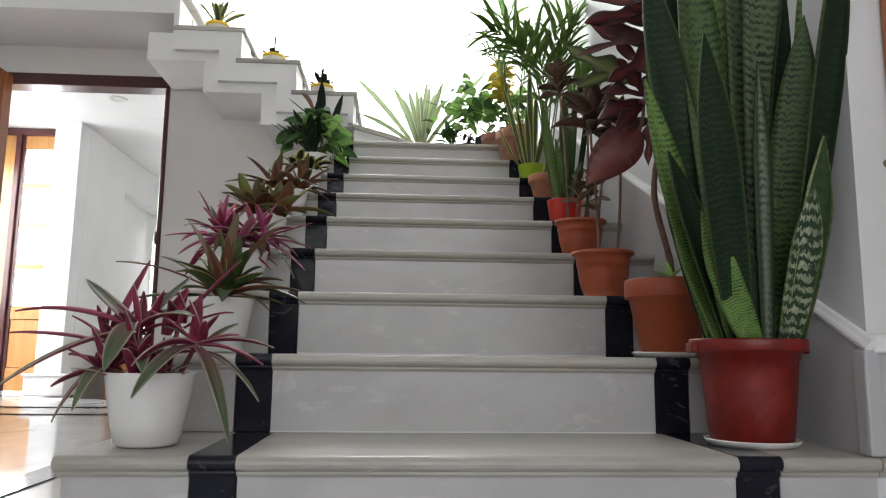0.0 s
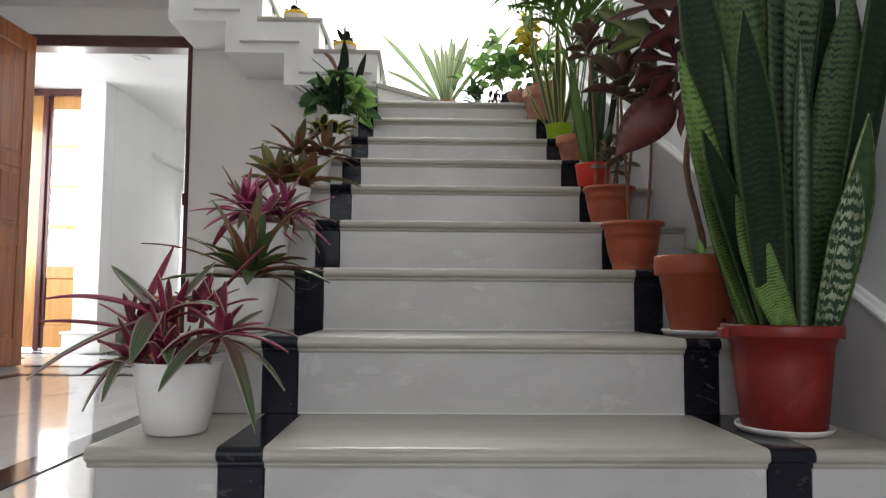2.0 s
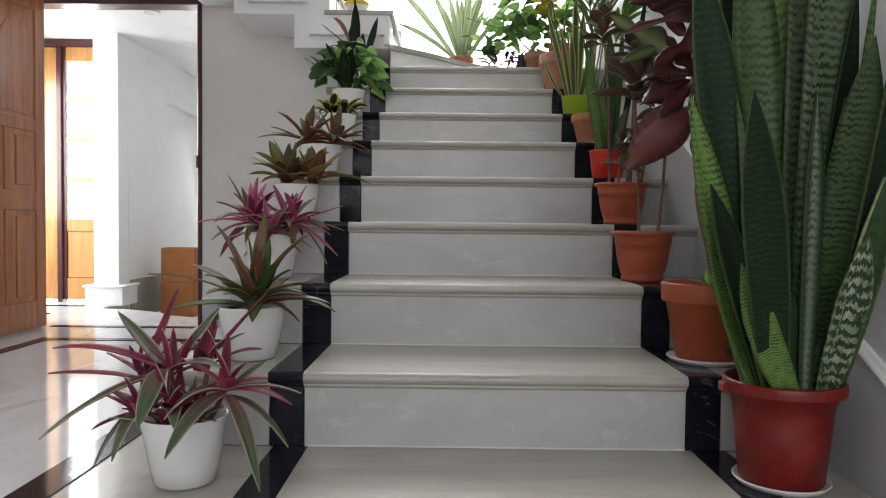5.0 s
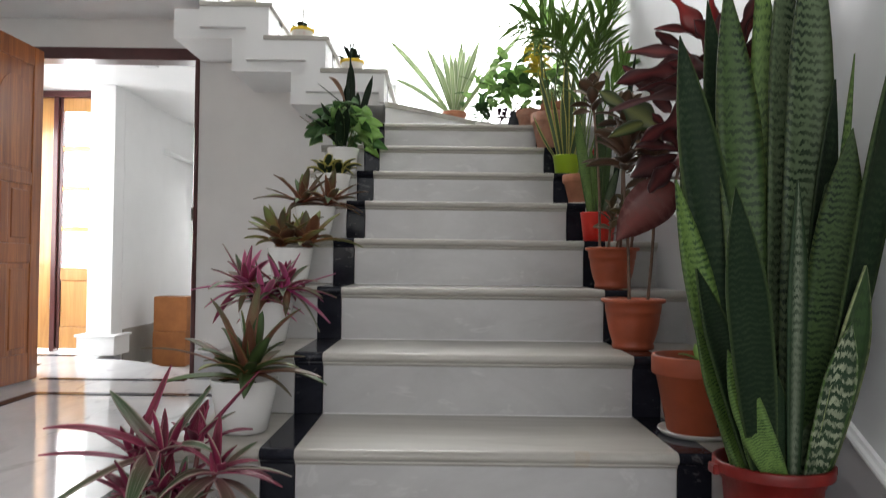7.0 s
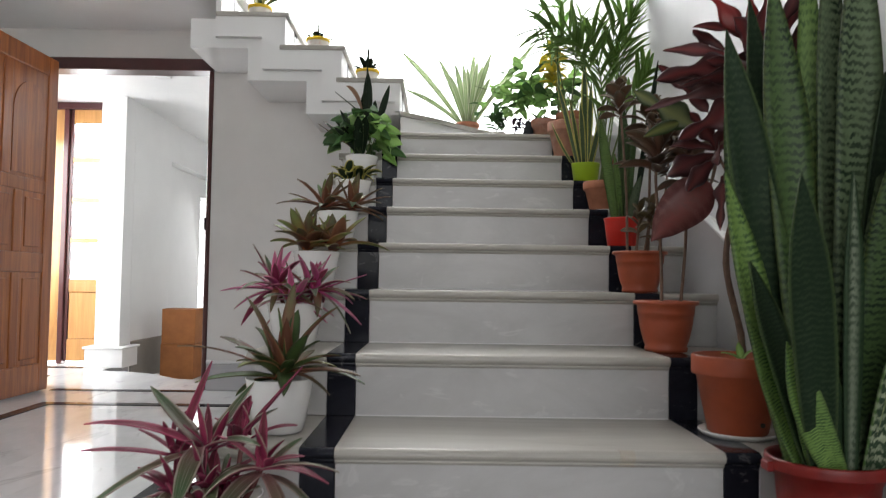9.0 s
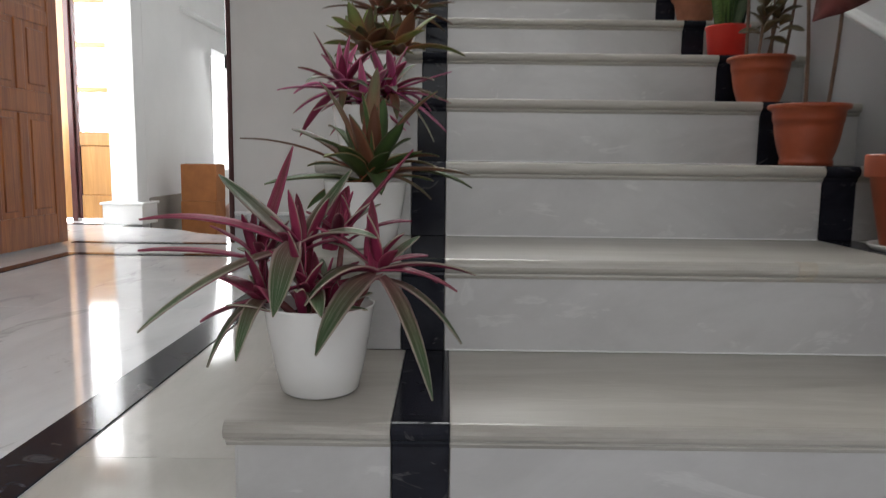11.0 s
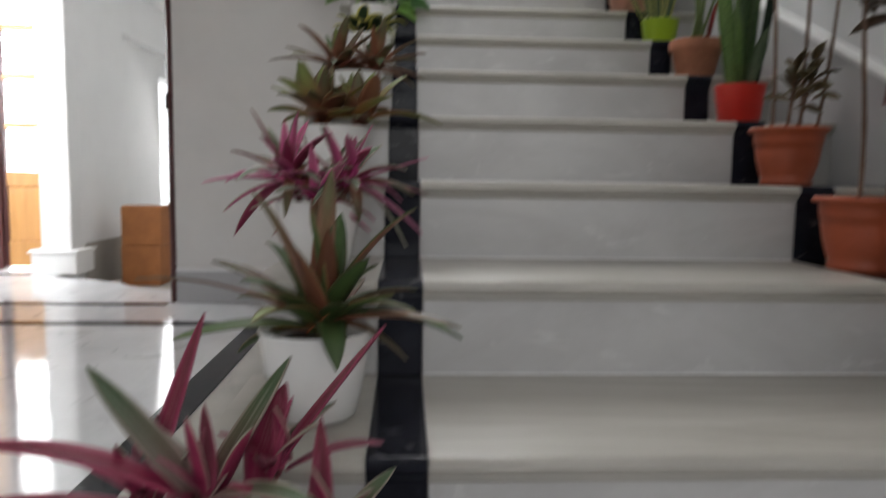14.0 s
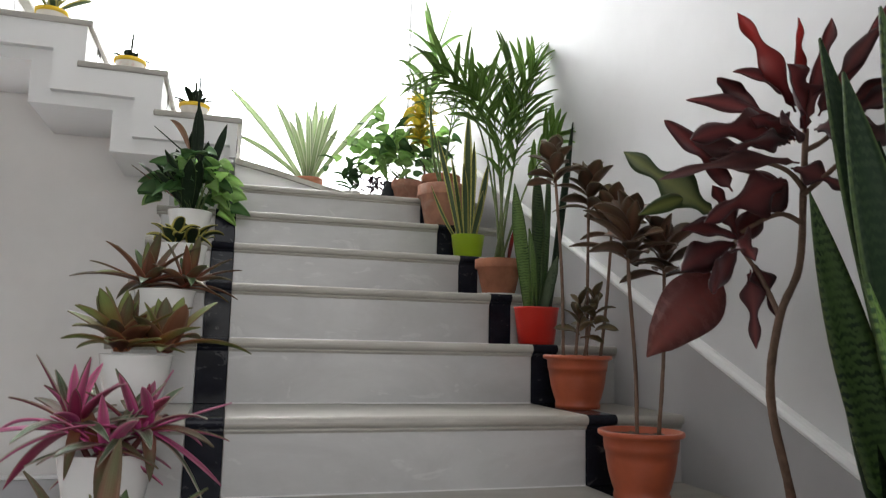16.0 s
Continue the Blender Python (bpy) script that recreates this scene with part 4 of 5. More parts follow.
def pot(parent, kind, r, h, material, soil=True):
    """r: radius at the rim, h: height. The plant's empty stands at the foot of the pot."""
    if kind == "white":
        o = [(0, 0), (r * 0.62, 0), (r * 0.70, 0.005), (r * 0.80, h * 0.3), (r * 0.92, h * 0.7), (r * 0.985, h * 0.97), (r, h - 0.001), (r * 0.985, h), (r * 0.955, h - 0.003), (r * 0.9, h * 0.78), (0, h * 0.78)]
    elif kind == "bucket":
        o = [(0, 0), (r * 0.66, 0), (r * 0.70, 0.006), (r * 0.80, h * 0.60), (r * 0.83, h * 0.80), (r * 0.86, h * 0.805), (r * 0.88, h * 0.87), (r * 0.99, h * 0.885), (r, h * 0.90), (r, h * 0.985), (r * 0.985, h), (r * 0.94, h), (r * 0.92, h * 0.93), (r * 0.86, h * 0.85), (0, h * 0.85)]
    elif kind == "rimmed":
        o = [(0, 0.004), (r * 0.54, 0.004), (r * 0.58, 0), (r * 0.64, 0.0), (r * 0.655, h * 0.07), (r * 0.62, h * 0.10), (r * 0.69, h * 0.22), (r * 0.765, h * 0.40), (r * 0.81, h * 0.58), (r * 0.83, h * 0.70), (r * 0.85, h * 0.705), (r * 0.865, h * 0.78), (r * 0.88, h * 0.90), (r * 0.975, h * 0.925), (r, h * 0.94), (r, h * 0.985), (r * 0.98, h), (r * 0.90, h), (r * 0.86, h * 0.90), (0, h * 0.87)]
    elif kind == "clay":
        o = [(0, 0), (r * 0.62, 0), (r * 0.65, 0.004), (r * 0.90, h * 0.74), (r * 0.98, h * 0.75), (r, h * 0.77), (r, h * 0.98), (r * 0.985, h), (r * 0.90, h), (r * 0.88, h * 0.88), (0, h * 0.86)]
    else:
        o = [(0, 0), (r * 0.74, 0), (r * 0.79, 0.004), (r * 0.97, h * 0.94), (r, h * 0.97), (r * 0.99, h), (r * 0.94, h), (r * 0.91, h * 0.86), (0, h * 0.85)]
    p = part("pot", lathe(o, 44), material, parent, smooth=False)
    me = p.data
    me.polygons.foreach_set("use_smooth", [True] * len(me.polygons))
    top = o[-1][1] + 0.004
    sr = o[-2][0]
    bm = bmesh.new()
    rng = random.Random(int(r * 1e4 + h * 1e3))
    rows = []
    for k in range(5):
        rr = sr * k / 4
        rows.append([(rr * math.cos(2 * math.pi * q / 24), rr * math.sin(2 * math.pi * q / 24), top + rng.uniform(-0.003, 0.006)) for q in range(24)] if k else [(0, 0, top + 0.004)])
    vr = [[bm.verts.new(c) for c in row] for row in rows]
    for a, b in zip(vr, vr[1:]):
        for q in range(24):
            f = list(dict.fromkeys([a[q % len(a)], a[(q + 1) % len(a)], b[(q + 1) % 24], b[q]]))
            bm.faces.new(f)
    part("soil", bm, SOIL, p, "dark crumbly soil", smooth=True)
    return p


def saucer(parent, r):
    return part("saucer", lathe([(0, 0.0), (r * 0.9, 0.0), (r, 0.010), (r * 0.99, 0.013), (r * 0.95, 0.011), (r * 0.88, 0.005), (0, 0.005)], 40), P_SAUCER, parent, "pale plastic saucer", smooth=True)


def plant(label, at, group=""):
    return empty("potted_plant", label, "potted plant", group, "", at)


def tuft(parent, crown, n, length, width, mats, rng, elev=(5, 75), sag=0.2, az=(0, 360), shape="strap", jitter=0.012, labels="", **kw):
    """A whorl of blades round a crown: low outer blades first, upright ones in the middle."""
    c = Vector(crown)
    for k in range(n):
        s = (k + 0.5) / n
        e = radians(elev[0] + (elev[1] - elev[0]) * s ** 1.3 + rng.uniform(-9, 9))
        a = radians(az[0] + (az[1] - az[0]) * ((k * 0.381966) % 1.0) + rng.uniform(-12, 12))
        L = length * rng.uniform(0.72, 1.15) * (1 - 0.25 * s)
        b = c + Vector((rng.uniform(-jitter, jitter), rng.uniform(-jitter, jitter), rng.uniform(-jitter, jitter) * 0.6))
        t = b + Vector((math.cos(a) * math.cos(e), math.sin(a) * math.cos(e), math.sin(e))) * L
        m = mats[k % len(mats)] if isinstance(mats[0], (list, tuple)) else mats
        leaf(parent, b, t, width * rng.uniform(0.8, 1.15), sag * L * rng.uniform(0.4, 1.1) * math.cos(e), m, shape, twist=rng.uniform(-25, 25), **kw)


rng = random.Random(5)
# pots along the open side
WX = [-0.588, -0.562, -0.602, -0.603, -0.578, -0.566, -0.568]
wp = []
WL = ["striped magenta and green spiderwort in a white ceramic pot on marble", "olive green spiderwort with rusty undersides in a white pot", "bright pink variegated spiderwort in a white ceramic pot",
      "olive spiderwort with red hearts in a white ceramic pot", "russet brown spiderwort in a white ceramic pot", "yellow-edged bird's nest snake plant in a white pot", "bushy deep green pothos and snake leaves in a white pot"]
for k in range(7):
    y = NOSE[k] + (0.143 if k == 0 else 0.172)
    p = plant(WL[k], (WX[k], y, RISE * (k + 1) + 0.0012), "white pots along the stair's open side")
    rr, hh = (0.082, 0.133) if k == 0 else (0.083, 0.130)
    if k > 2:
        rr, hh = 0.080, 0.125
    pot(p, "white", rr, hh, P_WHITE)
    wp.append(p)

# striped spiderwort
SPIDER = [
    ((-0.621, 0.15, 0.382), (-0.82, 0.05, 0.277), 0.03, 0.03, 0),
    ((-0.621, 0.15, 0.382), (-0.875, 0.2, 0.418), 0.028, 0.03, 1),
    ((-0.693, 0.2, 0.357), (-0.862, 0.16, 0.375), 0.018, 0.01, 1),
    ((-0.621, 0.15, 0.382), (-0.766, 0.25, 0.487), 0.028, 0.0, 0),
    ((-0.693, 0.2, 0.357), (-0.657, 0.3, 0.534), 0.02, 0.0, 1),
    ((-0.62, 0.12, 0.393), (-0.628, 0.02, 0.308), 0.034, 0.02, 0),
    ((-0.621, 0.15, 0.382), (-0.497, 0.08, 0.407), 0.022, 0.025, 0),
    ((-0.621, 0.15, 0.382), (-0.554, 0.25, 0.497), 0.024, 0, 0),
    ((-0.563, 0.2, 0.394), (-0.455, 0.25, 0.531), 0.022, 0.0, 1),
    ((-0.579, 0.2, 0.374), (-0.557, 0.24, 0.472), 0.04, 0.0, 1),
    ((-0.506, 0.12, 0.354), (-0.358, 0.12, 0.351), 0.02, 0.02, 0),
    ((-0.506, 0.12, 0.354), (-0.384, 0.16, 0.319), 0.018, 0.02, 1),
    ((-0.494, 0.12, 0.342), (-0.378, 0.1, 0.254), 0.022, 0.03, 0),
    ((-0.494, 0.1, 0.349), (-0.418, 0.05, 0.187), 0.026, 0.04, 0),
]
SPIDER_1 = [
    ((-0.5, 0.1, 0.351), (-0.567, -0.01, 0.265), 0.036, 0.03, 0),
    ((-0.506, 0.12, 0.354), (-0.514, 0.18, 0.456), 0.018, 0, 1),
    ((-0.506, 0.12, 0.354), (-0.592, 0.05, 0.317), 0.036, 0.03, 0),
    ((-0.506, 0.12, 0.354), (-0.414, 0.2, 0.325), 0.018, 0.02, 1),
    ((-0.662, 0.12, 0.309), (-0.758, 0.12, 0.277), 0.022, 0.01, 1),
    ((-0.662, 0.12, 0.309), (-0.743, 0.1, 0.215), 0.022, 0.04, 0),
    ((-0.662, 0.12, 0.309), (-0.687, 0.05, 0.239), 0.022, 0.04, 0),
    ((-0.662, 0.12, 0.309), (-0.766, 0.2, 0.335), 0.024, 0.01, 1),
    ((-0.662, 0.12, 0.309), (-0.635, 0.05, 0.316), 0.034, 0.03, 1),
    ((-0.592, 0.1, 0.322), (-0.566, 0.03, 0.306), 0.024, 0.02, 0),
]

for (b, t, w, s, q) in SPIDER + SPIDER_1:
    b, t = Vector(b), Vector(t)
    leaf(wp[0], b, t, w * 1.2, s * 0.6, (R_TOP, R_UND) if q == 0 else (R_MAG, R_UND), "strap", fold=0.35, twist=rng.uniform(-20, 20), seg=12, thick=0.0014)
P1 = Vector((WX[0], NOSE[0] + 0.133, 0.29))
for c in ((-0.621, 0.162, 0.382), (-0.506, 0.132, 0.354), (-0.662, 0.132, 0.309), (-0.693, 0.21, 0.357), (-0.563, 0.21, 0.394), (-0.592, 0.11, 0.322)):
    stalk(wp[0], [(P1.x + (c[0] - P1.x) * 0.3, P1.y + (c[1] - P1.y) * 0.3, 0.27), ((P1.x + c[0] * 2) / 3, (P1.y + c[1] * 2) / 3, 0.30), c], 0.006, 0.0045, RSTEM)
    tuft(wp[0], c, 9, 0.105, 0.019, [(R_MAG, R_UND), (R_TOP, R_UND)], rng, (10, 85), 0.08)
tuft(wp[0], (P1.x, P1.y, 0.285), 16, 0.12, 0.018, [(R_TOP, R_UND), (R_MAG, R_UND)], rng, (15, 80), 0.18, jitter=0.03)

# the other spiderworts
def crown_at(k, dx, dy, dz):
    b = wp[k].matrix_basis.translation
    return (b.x + dx, b.y + dy, b.z + 0.115 + dz)


tuft(wp[1], crown_at(1, 0.005, -0.01, 0.015), 26, 0.20, 0.042, [(DEEP, DEEP), (G_TOP, DEEP), (DEEP, G_UND), (G_TOP, DEEP), (DEEP, DEEP), (RUST, G_UND)], rng, (-12, 80), 0.12, fold=0.3)
for t, w, m in (((-0.79, 0.46, 0.55), 0.012, RUST), ((-0.42, 0.50, 0.645), 0.036, DEEP), ((-0.545, 0.60, 0.70), 0.034, RUST), ((-0.655, 0.55, 0.665), 0.028, RUST), ((-0.43, 0.46, 0.44), 0.018, RUST), ((-0.42, 0.50, 0.50), 0.022, G_TOP)):
    leaf(wp[1], crown_at(1, 0.005, -0.01, 0.02), t, w, 0.02, (m, G_UND), "strap", fold=0.35)
for dx, dy, dz, n in ((-0.055, -0.02, 0.055, 17), (0.06, -0.015, 0.045, 15), (0.0, -0.045, 0.02, 11)):
    stalk(wp[2], [crown_at(2, dx * 0.4, dy * 0.4, -0.01), crown_at(2, dx, dy, dz)], 0.006, 0.005, RSTEM)
    tuft(wp[2], crown_at(2, dx, dy, dz), int(n * 1.7), 0.165, 0.024, [(PINK, R_MAG), (R_TOP, R_UND), (RUST, PINK), (PINK, PINK), (R_TOP, PINK), (RUST, R_UND)], rng, (-30, 80), 0.12, fold=0.32)
leaf(wp[2], crown_at(2, 0.06, -0.015, 0.05), crown_at(2, 0.21, -0.02, 0.10), 0.018, 0.0, (PINK, R_UND))
leaf(wp[2], crown_at(2, 0.06, -0.015, 0.04), crown_at(2, 0.17, -0.05, -0.07), 0.016, 0.03, (R_TOP, R_UND))
for dx, n in ((-0.03, 18), (0.055, 11)):
    tuft(wp[3], crown_at(3, dx, -0.01, 0.02), int(n * 1.5), 0.172, 0.046, [(G_TOP, G_TOP), (G_TOP, G_TOP), (G_TOP, G_UND), (G_TOP, RUST)], rng, (2, 85), 0.10, fold=0.3)
leaf(wp[3], crown_at(3, -0.02, 0.0, 0.02), crown_at(3, -0.01, 0.03, 0.16), 0.026, 0.0, (RUST, G_UND))
for dx, n in ((-0.05, 13), (0.05, 13)):
    tuft(wp[4], crown_at(4, dx, -0.01, 0.02), int(n * 1.6), 0.182, 0.032, [(RUST, G_UND), (RUST, RUST), (DEEP, RUST), (G_TOP, G_UND)], rng, (-12, 75), 0.12, fold=0.3)
tuft(wp[5], crown_at(5, -0.02, -0.02, 0.005), 14, 0.125, 0.046, (HAHN, HAHN), rng, (8, 70), 0.22, shape="oval", fold=0.45)
tuft(wp[5], crown_at(5, 0.035, 0.0, 0.005), 10, 0.115, 0.042, (HAHN, HAHN), rng, (15, 75), 0.2, shape="oval", fold=0.45)

# pothos
pc = crown_at(6, 0, 0, 0)
# The bush's brighter right side is put into the leaf colour, by position.
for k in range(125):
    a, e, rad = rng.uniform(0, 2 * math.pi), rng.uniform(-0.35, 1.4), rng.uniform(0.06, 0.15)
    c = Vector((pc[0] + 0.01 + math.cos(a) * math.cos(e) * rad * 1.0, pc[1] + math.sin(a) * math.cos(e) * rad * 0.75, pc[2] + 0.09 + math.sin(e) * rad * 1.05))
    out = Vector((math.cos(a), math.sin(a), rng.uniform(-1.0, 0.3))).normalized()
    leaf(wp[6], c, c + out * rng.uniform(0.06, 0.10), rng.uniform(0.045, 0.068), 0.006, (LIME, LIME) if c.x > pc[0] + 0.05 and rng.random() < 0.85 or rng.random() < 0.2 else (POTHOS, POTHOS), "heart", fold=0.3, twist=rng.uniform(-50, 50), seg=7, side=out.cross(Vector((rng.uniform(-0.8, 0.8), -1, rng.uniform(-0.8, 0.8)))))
for k in range(14):
    a = rng.uniform(0, 6.28)
    stalk(wp[6], [(pc[0] + 0.02 * math.cos(a), pc[1] + 0.02 * math.sin(a), pc[2] - 0.02), (pc[0] + 0.07 * math.cos(a), pc[1] + 0.07 * math.sin(a), pc[2] + 0.12)], 0.0025, 0.0018, GSTEM)
tuft(wp[6], (pc[0] - 0.01, pc[1] - 0.02, pc[2]), 9, 0.25, 0.046, [(SNK_D, SNK_D), (SNK_H, SNK_D)], rng, (35, 80), 0.05, (150, 300), shape="blade", fold=0.35)
leaf(wp[6], (pc[0] - 0.06, pc[1], pc[2] + 0.06), (-0.78, 2.25, 1.47), 0.012, 0.0, (RUST, RUST), "strap")
w8 = plant("tall-leaved snake plant in a white ceramic pot", (-0.572, NOSE[7] + 0.16, RISE * 8 + 0.0012), "white pots along the stair's open side")
pot(w8, "white", 0.078, 0.122, P_WHITE)
for t, w in (((-0.585, 2.62, 2.02), 0.010), ((-0.580, 2.61, 1.84), 0.050), ((-0.462, 2.61, 1.765), 0.036), ((-0.60, 2.60, 1.72), 0.05), ((-0.655, 2.55, 1.62), 0.045), ((-0.53, 2.53, 1.66), 0.045), ((-0.50, 2.6, 1.6), 0.04)):
    leaf(w8, (-0.572 + (t[0] + 0.572) * 0.3, 2.567, 1.465), t, w, 0, (SNK, SNK), "sword", fold=0.4, side=Vector((1, 0.2, 0)), thick=0.002, seg=14)
leaf(w8, (-0.60, 2.56, 1.60), (-0.685, 2.53, 1.735), 0.045, 0.02, (DRIED, DRIED), "oval", curl=0.4, label="dry brown leaf")
leaf(w8, (-0.59, 2.56, 1.58), (-0.745, 2.54, 1.705), 0.016, 0.0, (SNK, SNK), "strap")

# ---- pots along the wall ----
rp = plant("tall dark green snake plant in a red plastic bucket pot", (0.582, 0.178, RISE + 0.0012), "pots along the stair wall")
saucer(rp, 0.091)
red = pot(rp, "bucket", 0.113, 0.202, P_RED)
red.location.z = 0.006
for a in (0.0, math.pi):
    part("lug", box(0.107, 0.123, -0.016, 0.016, 0.174, 0.194, 0.003), P_RED, red, "moulded lug on the rim").rotation_euler.z = a
# foot of the blade, tip, width, bow, skin, turn about the upright
SWORDS = [
    ((0.545, 0.22), (0.414, 0.24, 1.242), 0.092, 0.0, SNK_D, 0.10),
    ((0.555, 0.21), (0.528, 0.395, 1.374), 0.076, 0.0, SNK_D, -0.25),
    ((0.556, 0.18), (0.522, 0.27, 1.372), 0.094, 0.0, SNK_H, 0.12),
    ((0.605, 0.22), (0.602, 0.28, 1.470), 0.060, 0.0, SNK_L, -0.30),
    ((0.612, 0.15), (0.672, 0.20, 1.500), 0.096, 0.0, SNK_M, -0.05),
    ((0.598, 0.19), (0.640, 0.26, 1.500), 0.078, 0.0, SNK_M, 0.22),
    ((0.650, 0.22), (0.690, 0.15, 1.131), 0.052, 0.0, SNK, 0.30),
    ((0.650, 0.17), (0.663, 0.04, 1.014), 0.088, 0.0, SNK_H, -0.22),
    ((0.672, 0.14), (0.707, -0.05, 1.226), 0.084, 0.0, SNK_D, 0.45),
    ((0.670, 0.17), (0.700, 0.10, 1.167), 0.019, 0.0, SNK_L, 0.0),
    ((0.660, 0.11), (0.680, 0.03, 0.765), 0.078, -0.012, SNK_E, 0.35),
    ((0.633, 0.10), (0.652, 0.025, 0.664), 0.060, -0.008, SNK_W, 0.05),
    ((0.593, 0.11), (0.578, 0.07, 0.922), 0.038, 0.0, SNK_S, 0.0),
    ((0.535, 0.11), (0.378, -0.14, 0.884), 0.070, 0.0, SNK_D, -0.10),
    ((0.505, 0.15), (0.394, 0.20, 0.935), 0.066, -0.018, SNK_L, 0.15),
    ((0.545, 0.25), (0.455, 0.355, 1.093), 0.064, -0.010, SNK_H, -0.45),
    ((0.530, 0.22), (0.475, 0.330, 0.800), 0.046, -0.010, SNK, -0.40),
    ((0.498, 0.12), (0.420, 0.15, 0.639), 0.062, -0.012, SNK_L, 0.30),
    ((0.565, 0.09), (0.430, 0.02, 0.612), 0.056, -0.018, SNK_L, -0.20),
    ((0.530, 0.13), (0.412, 0.13, 0.756), 0.062, 0.0, SNK_D, 0.25),
    ((0.530, 0.10), (0.470, 0.06, 0.640), 0.062, -0.010, SNK_L, -0.15),
    ((0.600, 0.25), (0.635, 0.32, 1.113), 0.066, 0.0, SNK, 0.30),
    ((0.575, 0.23), (0.570, 0.33, 1.180), 0.070, 0.0, SNK, -0.35),
    ((0.590, 0.13), (0.604, 0.12, 0.640), 0.042, 0.0, SNK_H, 0.40),
    ((0.640, 0.20), (0.668, 0.17, 0.930), 0.070, 0.0, SNK_D, -0.35),
    ((0.560, 0.12), (0.553, 0.10, 0.560), 0.040, 0.0, SNK_D, 0.20),
]
for foot, t, w, s, skin, turn in SWORDS:
    off = Vector((foot[0] - 0.582, foot[1] - 0.178)) * 0.9
    off *= min(1.0, 0.076 / max(0.001, off.length))
    b = Vector((0.582 + off.x, 0.178 + off.y, 0.350))
    leaf(rp, b, t, w, s, (skin, skin), "blade", fold=0.30, twist=rng.uniform(-14, 14), side=Vector((math.cos(turn), math.sin(turn), 0)), seg=20, thick=0.0028, wave=0.018)

# large maroon croton
cp = plant("large dark maroon croton shrub in a brown clay-coloured pot", (0.565, 0.560, 2 * RISE + 0.0012), "pots along the stair wall")
saucer(cp, 0.094)
cpot = pot(cp, "clay", 0.109, 0.190, P_TERRA)
cpot.location.z = 0.006
part("drain_hole", lathe([(0, 0.0), (0.006, 0.0), (0.006, 0.002), (0, 0.002)], 12), SOIL, cpot, "dark drain hole").matrix_basis = pose(0.03, -0.073, 0.03, 80, 0, 0)
stalk(cp, [(0.574, 0.55, 0.515), (0.570, 0.55, 0.59), (0.534, 0.55, 0.764), (0.561, 0.55, 0.908), (0.610, 0.55, 1.005), (0.627, 0.55, 1.158), (0.629, 0.54, 1.268)], 0.0088, 0.0058, STEM, "trunk", 10)
for pts in ([(0.561, 0.55, 0.908), (0.564, 0.60, 0.985), (0.548, 0.65, 1.062)], [(0.620, 0.55, 1.086), (0.592, 0.58, 1.106), (0.547, 0.63, 1.075)], [(0.625, 0.55, 1.14), (0.640, 0.50, 1.175), (0.670, 0.47, 1.215)],
            [(0.626, 0.55, 1.155), (0.59, 0.55, 1.185), (0.545, 0.57, 1.205)], [(0.628, 0.545, 1.225), (0.655, 0.52, 1.245), (0.680, 0.48, 1.29)], [(0.548, 0.65, 1.058), (0.556, 0.68, 1.02), (0.554, 0.70, 0.985)]):
    stalk(cp, pts, 0.0058, 0.0036, STEM, "branch")
# foot of the blade, tip, width, skin
MAROON_LEAVES = [
    ((0.588, 0.52, 1.290), (0.450, 0.500, 1.455), 0.058, "red"), ((0.588, 0.52, 1.301), (0.562, 0.475, 1.452), 0.043, "red"),
    ((0.588, 0.54, 1.330), (0.436, 0.500, 1.341), 0.028, "dark"), ((0.600, 0.51, 1.249), (0.519, 0.460, 1.352), 0.098, "dark"),
    ((0.594, 0.50, 1.263), (0.602, 0.440, 1.442), 0.058, "dark"), ((0.621, 0.50, 1.280), (0.670, 0.400, 1.419), 0.045, "dark"),
    ((0.650, 0.50, 1.290), (0.700, 0.400, 1.480), 0.040, "dark"), ((0.639, 0.50, 1.268), (0.700, 0.400, 1.330), 0.048, "dark"),
    ((0.645, 0.50, 1.262), (0.705, 0.360, 1.300), 0.058, "dark"), ((0.655, 0.49, 1.240), (0.705, 0.340, 1.190), 0.092, "dusty"),
    ((0.613, 0.55, 1.268), (0.380, 0.560, 1.301), 0.040, "dark"), ((0.545, 0.56, 1.298), (0.463, 0.580, 1.362), 0.042, "dark"),
    ((0.604, 0.54, 1.253), (0.344, 0.500, 1.206), 0.092, "dark"), ((0.572, 0.52, 1.228), (0.380, 0.450, 1.177), 0.048, "dark"),
    ((0.620, 0.55, 1.202), (0.345, 0.600, 1.156), 0.046, "dusty"), ((0.522, 0.62, 1.153), (0.399, 0.660, 1.295), 0.048, "dark"),
    ((0.504, 0.63, 1.165), (0.489, 0.660, 1.257), 0.034, "dark"), ((0.600, 0.56, 1.163), (0.426, 0.580, 1.078), 0.102, "dark"),
    ((0.547, 0.64, 1.061), (0.615, 0.580, 1.177), 0.080, "dark"), ((0.547, 0.64, 1.067), (0.462, 0.600, 1.155), 0.056, "dark"),
    ((0.548, 0.65, 1.055), (0.416, 0.640, 0.993), 0.072, "dark"), ((0.562, 0.62, 1.015), (0.580, 0.580, 0.910), 0.062, "dark"),
    ((0.558, 0.62, 1.000), (0.532, 0.580, 0.848), 0.052, "dark"), ((0.554, 0.65, 1.046), (0.455, 0.600, 0.949), 0.060, "dark"),
]
